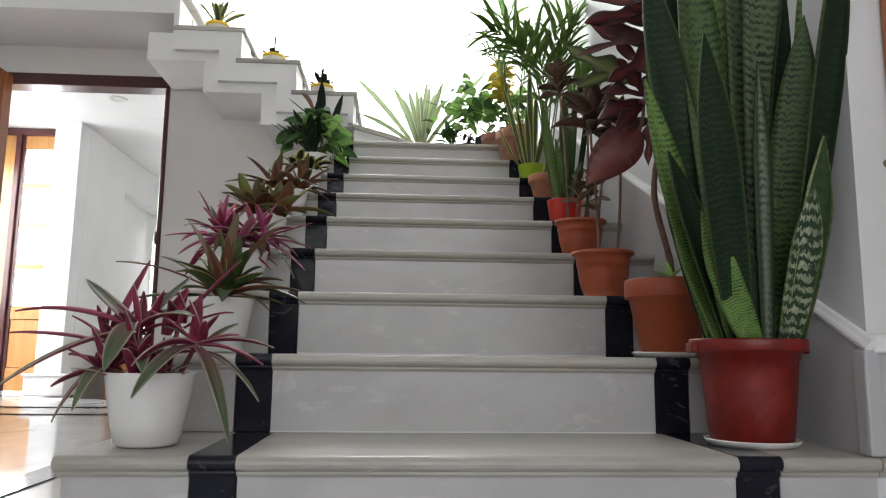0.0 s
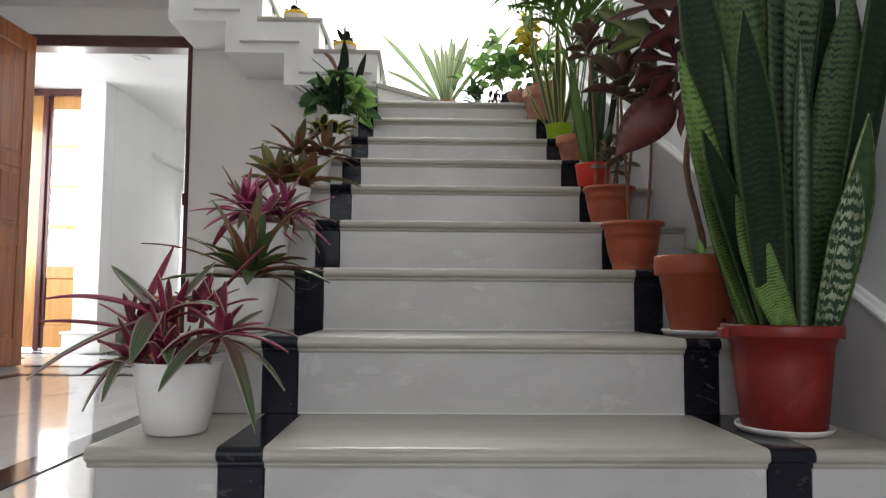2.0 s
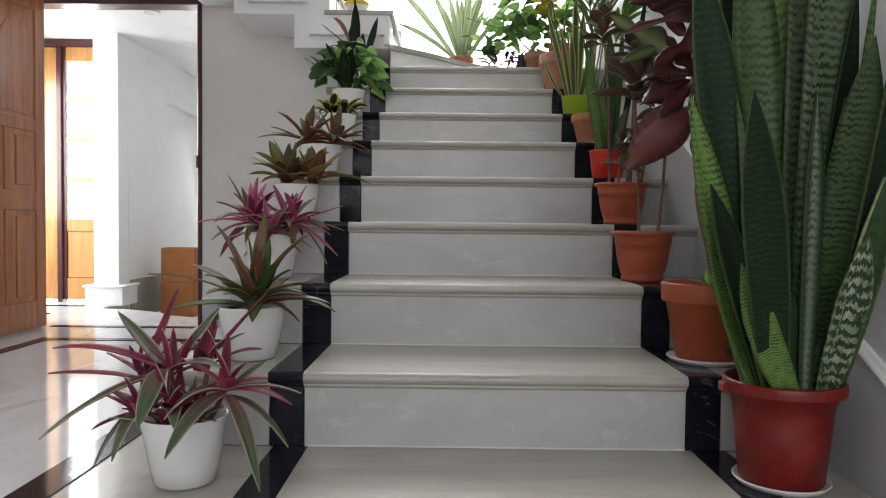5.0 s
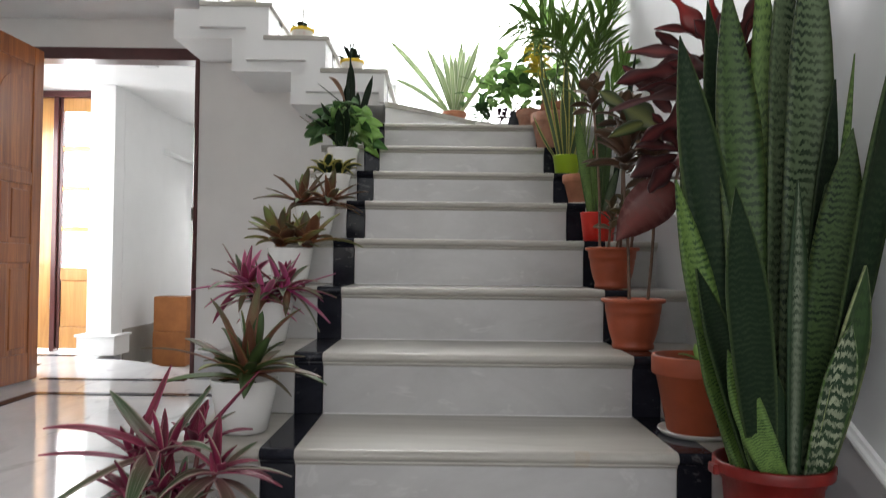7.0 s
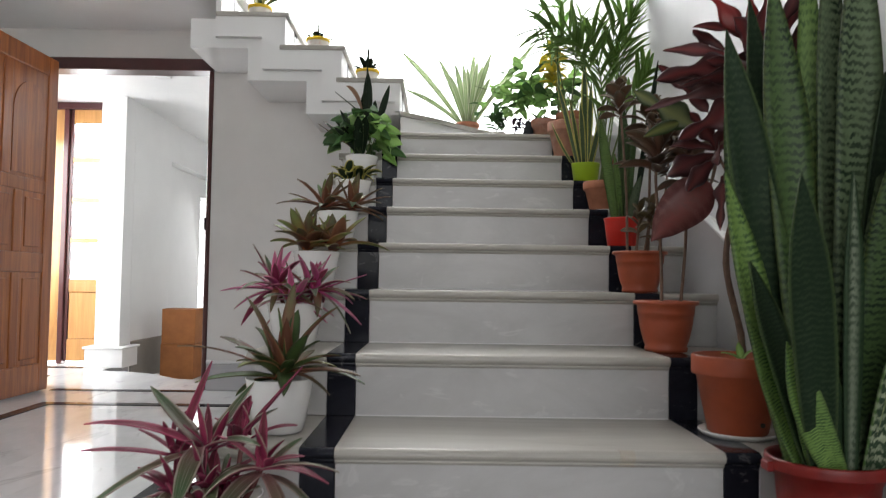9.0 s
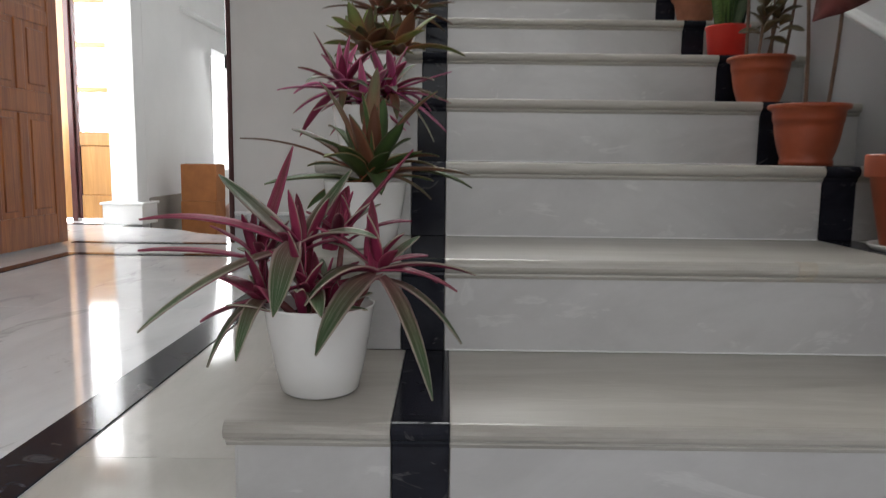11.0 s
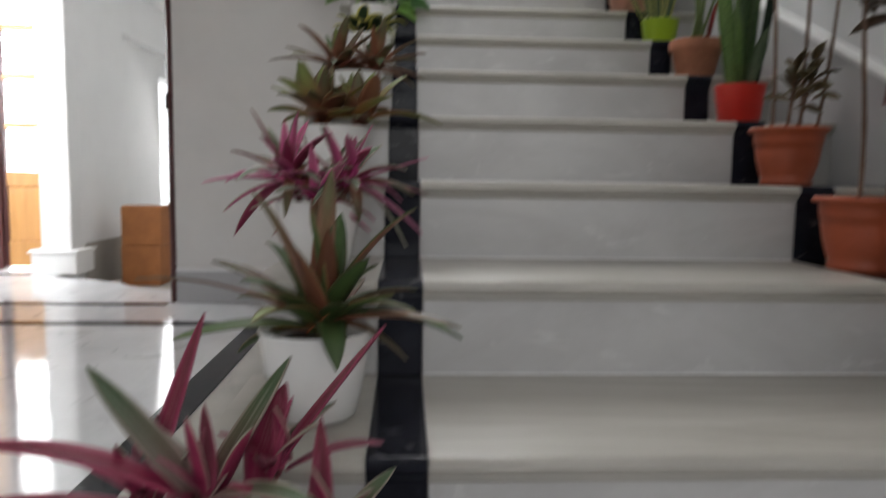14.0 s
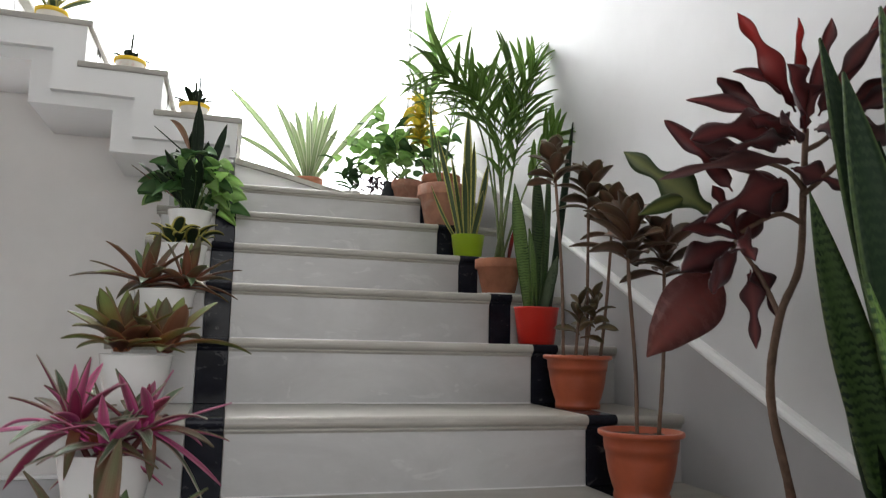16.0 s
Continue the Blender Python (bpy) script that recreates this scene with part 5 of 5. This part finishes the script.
MAROON_LEAVES_INNER = [
    ((0.560, 0.64, 1.062), (0.432, 0.660, 1.074), 0.046, "dark"), ((0.612, 0.55, 1.246), (0.469, 0.500, 1.260), 0.072, "dark"),
    ((0.610, 0.54, 1.250), (0.500, 0.440, 1.230), 0.074, "dark"), ((0.630, 0.52, 1.260), (0.660, 0.420, 1.240), 0.066, "dark"),
    ((0.548, 0.64, 1.062), (0.520, 0.560, 1.010), 0.066, "dark"), ((0.590, 0.57, 1.150), (0.470, 0.620, 1.210), 0.060, "dark"),
    ((0.600, 0.55, 1.190), (0.660, 0.480, 1.140), 0.060, "dark"), ((0.545, 0.57, 1.205), (0.420, 0.600, 1.240), 0.050, "dusty"),
]
SKINS = {"dark": (CROT, CROT), "red": (CROT_R, CROT), "dusty": (CROT_U, CROT)}
for b, t, w, skin in MAROON_LEAVES + MAROON_LEAVES_INNER:
    b, t = Vector(b), Vector(t)
    leaf(cp, b, t, w * 0.88, 0.06 * (t - b).length, SKINS[skin], rng.choice(("paddle", "waisted", "lobed")), side=(t - b).cross(Vector((rng.uniform(-0.7, 0.1), -1.0, rng.uniform(-0.6, 0.3)))), fold=0.22, twist=rng.uniform(-45, 45), wave=0.14, seg=22, curl=rng.uniform(-0.3, 0.5))
leaf(cp, (0.554, 0.700, 0.985), (0.405, 0.745, 0.828), 0.128, 0.010, (CROT_B, CROT_B), "egg", fold=0.10, twist=8, wave=0.045, seg=22, side=Vector((0.65, -0.12, -0.65)), label="large veined brown-red leaf")
leaf(cp, (0.535, 0.690, 1.118), (0.352, 0.735, 1.245), 0.082, 0.0, (CROT_G, CROT_G), "lobed", fold=0.15, seg=22, side=Vector((0.52, -0.35, 0.80)), label="oak-shaped green leaf")
leaf(cp, (0.470, 0.705, 1.150), (0.375, 0.720, 1.112), 0.036, 0.004, (CROT_G, CROT_G), "egg", fold=0.15, seg=14, side=Vector((0.1, -0.3, 0.9)), label="lobe of the oak-shaped green leaf")
leaf(cp, (0.55, 0.50, 0.53), (0.53, 0.47, 0.575), 0.018, 0.0, (LIME, LIME), "oval", label="green seedling leaf")
leaf(cp, (0.55, 0.50, 0.53), (0.49, 0.47, 0.55), 0.012, 0.005, (LIME, LIME), "oval")
leaf(cp, (0.55, 0.50, 0.53), (0.57, 0.47, 0.56), 0.014, 0.003, (LIME, LIME), "oval")


def whorl_shrub(p, stems, mats, rng, n, length, width, stem_mat=STEM, sr=0.005):
    for pts in stems:
        stalk(p, pts, sr, sr * 0.75, stem_mat)
        top = Vector(pts[-1])
        low = top - Vector((0, 0, 0.09))
        for k in range(n):
            s = k / (n - 1)
            b = low.lerp(top, s)
            a = k * 2.39996 + rng.uniform(-0.3, 0.3)
            e = 0.0 + 1.1 * s + rng.uniform(-0.25, 0.25)
            L = length * (1.0 - 0.3 * s) * rng.uniform(0.8, 1.15)
            t = b + Vector((math.cos(a) * math.cos(e), math.sin(a) * math.cos(e), math.sin(e))) * L
            t.x = min(t.x, 0.705)
            leaf(p, b, t, width * rng.uniform(1.0, 1.4), 0.10 * L, mats, "oval", fold=0.25, twist=rng.uniform(-70, 70), seg=8)


c3 = plant("bronze-leaved croton with two stems in a terracotta-coloured pot", (0.503, 0.930, 3 * RISE + 0.0012), "pots along the stair wall")
pot(c3, "rimmed", 0.096, 0.150, P_TERRA)
whorl_shrub(c3, [[(0.490, 0.925, 0.64), (0.485, 0.92, 0.80), (0.470, 0.92, 1.02), (0.475, 0.92, 1.13)]], (BRONZ, BRONZ), rng, 26, 0.135, 0.036)
whorl_shrub(c3, [[(0.545, 0.925, 0.64), (0.56, 0.92, 0.85), (0.565, 0.92, 1.10)]], (BRONZ, BRONZ), rng, 18, 0.11, 0.032)
c4 = plant("tan-green croton with thin stems in a terracotta-coloured pot", (0.520, 1.275, 4 * RISE + 0.0012), "pots along the stair wall")
pot(c4, "rimmed", 0.094, 0.142, P_TERRA)
whorl_shrub(c4, [[(0.475, 1.27, 0.80), (0.470, 1.27, 1.05), (0.445, 1.27, 1.38)]], (BRONZ_L, BRONZ), rng, 17, 0.10, 0.034)
whorl_shrub(c4, [[(0.55, 1.28, 0.80), (0.555, 1.28, 1.05), (0.56, 1.28, 1.32)], [(0.58, 1.26, 0.80), (0.60, 1.25, 1.0), (0.62, 1.25, 1.24)]], (BRONZ_L, BRONZ), rng, 20, 0.115, 0.034)
whorl_shrub(c4, [[(0.50, 1.25, 0.80), (0.51, 1.24, 0.96)], [(0.53, 1.26, 0.80), (0.55, 1.23, 0.98)]], (BRONZ_L, BRONZ_L), rng, 11, 0.07, 0.026)

r5 = plant("banded snake plant in a small bright red pot", (0.542, 1.605, 5 * RISE + 0.0012), "pots along the stair wall")
pot(r5, "cup", 0.073, 0.118, P_RED2)
for t, w, m in (((0.545, 1.62, 1.44), 0.052, SNK_H), ((0.445, 1.56, 1.36), 0.044, SNK_L), ((0.600, 1.64, 1.46), 0.034, SNK_H), ((0.70, 1.66, 1.62), 0.026, SNK), ((0.615, 1.6, 1.14), 0.034, SNK_M), ((0.50, 1.57, 1.22), 0.036, SNK_L)):
    leaf(r5, (0.542 + (t[0] - 0.542) * 0.25, 1.605, 0.945), t, w, 0, (m, m), "sword", fold=0.35, twist=rng.uniform(-30, 30), side=Vector((1, rng.uniform(-0.5, 0.5), 0)), seg=14, thick=0.0025)

# palm
c6 = plant("feathery green palm in a weathered clay pot", (0.548, 1.965, 6 * RISE + 0.0012), "pots along the stair wall")
saucer(c6, 0.085)
pot(c6, "clay", 0.090, 0.135, P_CLAY).location.z = 0.006


def frond(p, base, ctrl, tip, n, length, width, mats, rng, droop=0.1):
    """A bowed rib with two rows of narrow leaflets."""
    b, m, t = Vector(base), Vector(ctrl), Vector(tip)
    stalk(p, [b, m * 0.5 + (b + t) * 0.25, t], 0.0052, 0.0012, GSTEM, "rib", 6, 6)
    items = []
    for k in range(n):
        s = 0.55 + 0.45 * k / (n - 1) + rng.uniform(-0.02, 0.02)
        c = b * (1 - s) ** 2 + m * 2 * s * (1 - s) + t * s * s
        d = ((m - b) * (1 - s) + (t - m) * s).normalized()
        sd = d.cross(Vector((0.2, 1, 0.2))).normalized()
        for sg in (-1, 1):
            L = length * math.sin(math.pi * (0.25 + 0.5 * (s - 0.55) / 0.45)) * rng.uniform(0.65, 1.25)
            e = (d * rng.uniform(0.7, 1.0) + sd * sg * rng.uniform(0.35, 0.75) + Vector((0, rng.uniform(-0.5, 0.2), rng.uniform(-0.2, 0.1) - droop))).normalized()
            q = c + e * L
            q.x = min(q.x, 0.735)
            items.append(leaf_data(c, q, width * rng.uniform(0.8, 1.2), L * rng.uniform(0.05, 0.15), "strap", fold=0.3, seg=6, thick=0.0007, twist=rng.uniform(-50, 50)))
    blades(p, items, mats, "frond")


# each frond: where its rib leaves the pot, bends and ends, how many leaflets, their length and droop
for ctrl, tip, n, length, droop in (((0.50, 1.96, 1.80), (0.285, 1.93, 1.845), 13, 0.215, 0.30), ((0.52, 1.94, 1.78), (0.370, 1.90, 1.800), 11, 0.190, 0.45), ((0.545, 1.97, 1.70), (0.490, 1.96, 1.845), 9, 0.190, 0.05),
                                    ((0.57, 1.95, 1.68), (0.592, 1.94, 1.880), 11, 0.200, 0.0), ((0.60, 1.95, 1.62), (0.665, 1.93, 1.880), 11, 0.205, 0.02), ((0.58, 1.92, 1.50), (0.610, 1.88, 1.720), 9, 0.180, 0.12),
                                    ((0.61, 1.85, 1.50), (0.690, 1.76, 1.600), 10, 0.150, 0.06), ((0.53, 1.90, 1.45), (0.510, 1.86, 1.640), 7, 0.170, 0.2)):
    frond(c6, (0.548 + rng.uniform(-0.03, 0.03), 1.96, 1.145), ctrl, tip, n, length, 0.0205, (PALM, PALM), rng, droop)
leaf(c6, (0.600, 1.95, 1.70), (0.742, 1.93, 2.035), 0.062, 0.01, (PALM, LIME), "strap", fold=0.35, twist=25, seg=14, label="broad unsplit palm leaflet")
leaf(c6, (0.585, 1.95, 1.62), (0.640, 1.92, 1.96), 0.045, 0.0, (PALM, PALM), "strap", fold=0.3, twist=10, seg=12)
leaf(c6, (0.61, 1.95, 1.72), (0.700, 1.92, 2.01), 0.040, 0.0, (PALM, PALM), "strap", fold=0.3, twist=-20, seg=12)
leaf(c6, (0.57, 1.93, 1.14), (0.585, 1.90, 1.28), 0.02, 0, (CROT_R, CROT_R), "sword", label="reddish dead leaf base")

g7 = plant("yellow-edged snake plant in a lime green pot", (0.535, 2.300, 7 * RISE + 0.0012), "pots along the stair wall")
pot(g7, "cup", 0.071, 0.108, P_LIME)
for t, w, s in (((0.53, 2.30, 1.85), 0.038, 0), ((0.36, 2.26, 1.49), 0.014, -0.02), ((0.385, 2.28, 1.71), 0.026, 0.02), ((0.63, 2.32, 1.63), 0.03, 0), ((0.50, 2.27, 1.60), 0.032, 0), ((0.60, 2.3, 1.50), 0.034, 0), ((0.57, 2.34, 1.72), 0.03, 0), ((0.45, 2.28, 1.62), 0.024, 0)):
    leaf(g7, (0.535 + (t[0] - 0.535) * 0.25, 2.30, 1.275), t, w, s, (SNK_G, SNK_G), "sword", fold=0.35, twist=rng.uniform(-40, 40), side=Vector((1, rng.uniform(-0.4, 0.4), 0)), seg=14, thick=0.002)

# tall cane plant with yellow-spotted croton
c8 = plant("tall light green dracaena and palm in a pinkish clay pot", (0.505, 2.590, 8 * RISE + 0.0012), "pots along the stair wall")
pot(c8, "clay", 0.116, 0.205, P_CLAY_P)
stalk(c8, [(0.53, 2.60, 1.49), (0.46, 2.6, 1.70), (0.440, 2.60, 1.99), (0.458, 2.60, 2.20)], 0.007, 0.005, GSTEM, "cane")
for b, t, w, s in (((0.458, 2.60, 2.20), (0.402, 2.60, 2.463), 0.040, 0.0), ((0.458, 2.60, 2.20), (0.285, 2.58, 2.305), 0.036, 0.02), ((0.458, 2.60, 2.20), (0.523, 2.58, 2.425), 0.022, 0.0), ((0.458, 2.60, 2.19), (0.448, 2.55, 2.02), 0.030, 0.03),
                   ((0.458, 2.60, 2.19), (0.30, 2.55, 2.10), 0.038, 0.04), ((0.458, 2.60, 2.20), (0.58, 2.56, 2.30), 0.026, 0.02), ((0.458, 2.60, 2.20), (0.38, 2.52, 2.38), 0.030, 0.0), ((0.440, 2.60, 2.00), (0.262, 2.56, 2.136), 0.052, 0.035),
                   ((0.440, 2.60, 1.99), (0.274, 2.56, 1.947), 0.030, 0.06), ((0.440, 2.60, 1.99), (0.56, 2.55, 2.12), 0.034, 0.03), ((0.440, 2.60, 1.97), (0.39, 2.48, 1.84), 0.032, 0.05), ((0.440, 2.60, 2.0), (0.50, 2.50, 2.16), 0.034, 0.02)):
    leaf(c8, b, t, w, s, (LIME, LIME), "strap", fold=0.3, twist=rng.uniform(-40, 40), seg=12)
for ctrl, tip in (((0.50, 2.6, 1.9), (0.62, 2.56, 1.98)), ((0.47, 2.6, 1.95), (0.34, 2.56, 2.02)), ((0.52, 2.58, 1.85), (0.55, 2.5, 2.1))):
    frond(c8, (0.51, 2.60, 1.50), ctrl, tip, 6, 0.11, 0.012, (PALM, PALM), rng)

# landing pots
c9 = plant("yellow-spotted croton and green leaves in a clay pot", (0.575, 2.870, 9 * RISE + 0.0012), "landing plants")
pot(c9, "clay", 0.098, 0.150, P_CLAY)
d9 = plant("leafy pothos in a pinkish clay pot on the landing", (0.430, 3.000, 9 * RISE + 0.0012), "landing plants")
pot(d9, "clay", 0.078, 0.140, P_CLAY_P)
for p, cx, cy, n, sx in ((c9, 0.50, 2.9, 34, 0.12), (d9, 0.30, 2.95, 84, 0.18)):
    for k in range(n):
        c = Vector((cx + rng.gauss(0, sx * 0.55), cy + rng.gauss(0, 0.05), 1.83 + rng.gauss(0, 0.075)))
        c.z = max(c.z, 1.66)
        c.x = min(c.x, 0.66)
        a = rng.uniform(0, 6.28)
        out = Vector((math.cos(a), math.sin(a) * 0.7, rng.uniform(-0.7, 0.5))).normalized()
        leaf(p, c, c + out * rng.uniform(0.06, 0.10), rng.uniform(0.036, 0.058), 0.01, (LIME, LIME) if rng.random() < 0.78 else (POTHOS, POTHOS), "heart", fold=0.3, twist=rng.uniform(-50, 50), seg=7, side=out.cross(Vector((rng.uniform(-0.8, 0.8), -1, rng.uniform(-0.8, 0.8)))))
    b = p.matrix_basis.translation
    for k in range(9):
        stalk(p, [(b.x + rng.uniform(-0.03, 0.03), b.y, b.z + 0.12), (b.x + (cx - b.x) * 0.6 + rng.uniform(-0.08, 0.08), b.y, 1.75), (cx + rng.gauss(0, sx * 0.5), cy, 1.86)], 0.003, 0.002, GSTEM)
stalk(c9, [(0.50, 2.90, 1.66), (0.48, 2.88, 1.85), (0.45, 2.86, 2.06)], 0.005, 0.004, STEM)
for z in (1.85, 1.91, 1.97, 2.03):
    tuft(c9, (0.462, 2.86, z), 13, 0.105, 0.040, (YELLOW, YELLOW), rng, (-20, 70), 0.1, shape="oval")
s1 = plant("small dark green leafy plant in a low grey pot", (0.165, 3.13, 9 * RISE + 0.0012), "landing plants")
pot(s1, "cup", 0.05, 0.09, P_SAUCER)
for k in range(40):
    c = Vector((0.165 + rng.gauss(0, 0.045), 3.13 + rng.gauss(0, 0.03), 1.69 + rng.gauss(0, 0.045)))
    a = rng.uniform(0, 6.28)
    leaf(s1, c, c + Vector((math.cos(a), math.sin(a), rng.uniform(-0.3, 1.0))).normalized() * 0.085, 0.034, 0.006, (POTHOS, POTHOS), "oval", seg=6)
s2 = plant("small purple-black leafy plant in a low grey pot", (0.285, 3.12, 9 * RISE + 0.0012), "landing plants")
pot(s2, "cup", 0.045, 0.08, P_SAUCER)
for k in range(26):
    c = Vector((0.285 + rng.gauss(0, 0.03), 3.12 + rng.gauss(0, 0.03), 1.66 + rng.gauss(0, 0.025)))
    a = rng.uniform(0, 6.28)
    leaf(s2, c, c + Vector((math.cos(a), math.sin(a), rng.uniform(-0.3, 1.0))).normalized() * 0.06, 0.022, 0.006, (DARKP, DARKP), "oval", seg=6)
jar = empty("jar", "dark grey glazed jar beside the landing plants", "jar", "", "", (0.345, 3.06, 9 * RISE + 0.0012))
part("body", lathe([(0, 0), (0.028, 0), (0.034, 0.01), (0.036, 0.08), (0.024, 0.115), (0.022, 0.14), (0.026, 0.145), (0.020, 0.146), (0.018, 0.12), (0, 0.11)], 28), plain("dark_glaze", (0.05, 0.055, 0.065), 0.25), jar, smooth=True)

fu = plant("cream-striped agave-like rosette in a terracotta pot", (-0.003, 3.70, 10 * RISE + 0.0012), "landing plants")
pot(fu, "clay", 0.085, 0.10, P_CLAY)
for t, w in (((-0.49, 3.85, 2.36), 0.055), ((-0.21, 3.85, 2.30), 0.055), ((-0.09, 3.85, 2.26), 0.06), ((0.0, 3.85, 2.24), 0.06), ((0.05, 3.95, 2.38), 0.055), ((0.11, 3.85, 2.26), 0.06), ((0.17, 3.85, 2.35), 0.055), ((0.50, 3.80, 2.43), 0.045),
             ((-0.45, 3.80, 2.06), 0.05), ((0.33, 3.7, 2.16), 0.04), ((-0.14, 3.6, 2.12), 0.055), ((0.15, 3.6, 2.10), 0.055), ((0.06, 3.62, 2.22), 0.055), ((-0.04, 3.58, 2.18), 0.05)):
    leaf(fu, (-0.003 + t[0] * 0.06, 3.70, 1.78), t, w * 0.78, 0.03, (FURC, FURC), "sword", fold=0.4, side=Vector((t[2] - 1.78, 0.25, -t[0])), seg=12)

# small yellow pots on the upper treads
for k, (x, n, tall) in enumerate(((-0.625, 14, 0.12), (-0.925, 13, 0.09), (-1.275, 14, 0.20))):
    p = plant(("small rosette succulent in a yellow-rimmed printed pot", "small dark rosette in a yellow-rimmed printed pot", "striped snake plant in a yellow-rimmed printed pot")[k], (x, 3.02, UZ[k] + 0.0012), "yellow-rimmed pots on the upper steps")
    q = pot(p, "cup", 0.068, 0.085, P_CREAM)
    part("rim_band", lathe([(0.0655, 0.070), (0.0715, 0.071), (0.0725, 0.088), (0.0665, 0.0885), (0.0655, 0.070)], 40), P_YEL, q, "yellow rim band", smooth=True)
    c = (x, 3.02, UZ[k] + 0.075)
    tuft(p, c, n, tall, 0.03 if k < 2 else 0.04, (SNK, SNK) if k < 2 else (SNK_G, SNK_G), rng, (15, 80) if k < 2 else (35, 85), 0.1, shape="sword", fold=0.35)
    leaf(p, c, (x + 0.005, 3.02, UZ[k] + (0.24 if k < 2 else 0.3)), 0.010, 0, (SNK, SNK), "sword", side=Vector((1, 0, 0)))

# cartons in the back room
bx = empty("carton", "brown cardboard carton standing on a rough floor", "box", "stacked cartons", "", (-2.385, 5.02, -0.1388))
CARD = plain("brown_cardboard", (0.36, 0.135, 0.04), 0.75, 0.16, 10, 0.1)
TAPE = plain("dark_tape", (0.20, 0.09, 0.04), 0.5)
part("carton_body", box(-0.14, 0.14, -0.13, 0.13, 0, 0.293, 0.004), CARD, bx)
part("flap_tape", box(-0.142, 0.142, -0.025, 0.025, 0.293, 0.295), TAPE, bx, "packing tape")
copy_thing(bx, pose(-2.382, 5.022, -0.1388 + 0.2955, 0, 0, 1.5))

sack = bmesh.new()
bmesh.ops.create_icosphere(sack, subdivisions=4, radius=0.15)
for v in sack.verts:
    v.co *= 1 + 0.28 * noise.noise(v.co * 9) + 0.12 * noise.noise(v.co * 26)
    v.co.z = max(v.co.z * 1.15, -0.13)
sk = tagged(part("cloth_bundle", sack, plain("pinkish_white_cloth", (0.62, 0.50, 0.47), 0.85, 0.25, 14, 0.3, 0.3, (0.40, 0.16, 0.14)), smooth=True), "crumpled pinkish white cloth bundle beside the cartons", "cloth")
sk.location = (-2.13, 5.32, -0.008)
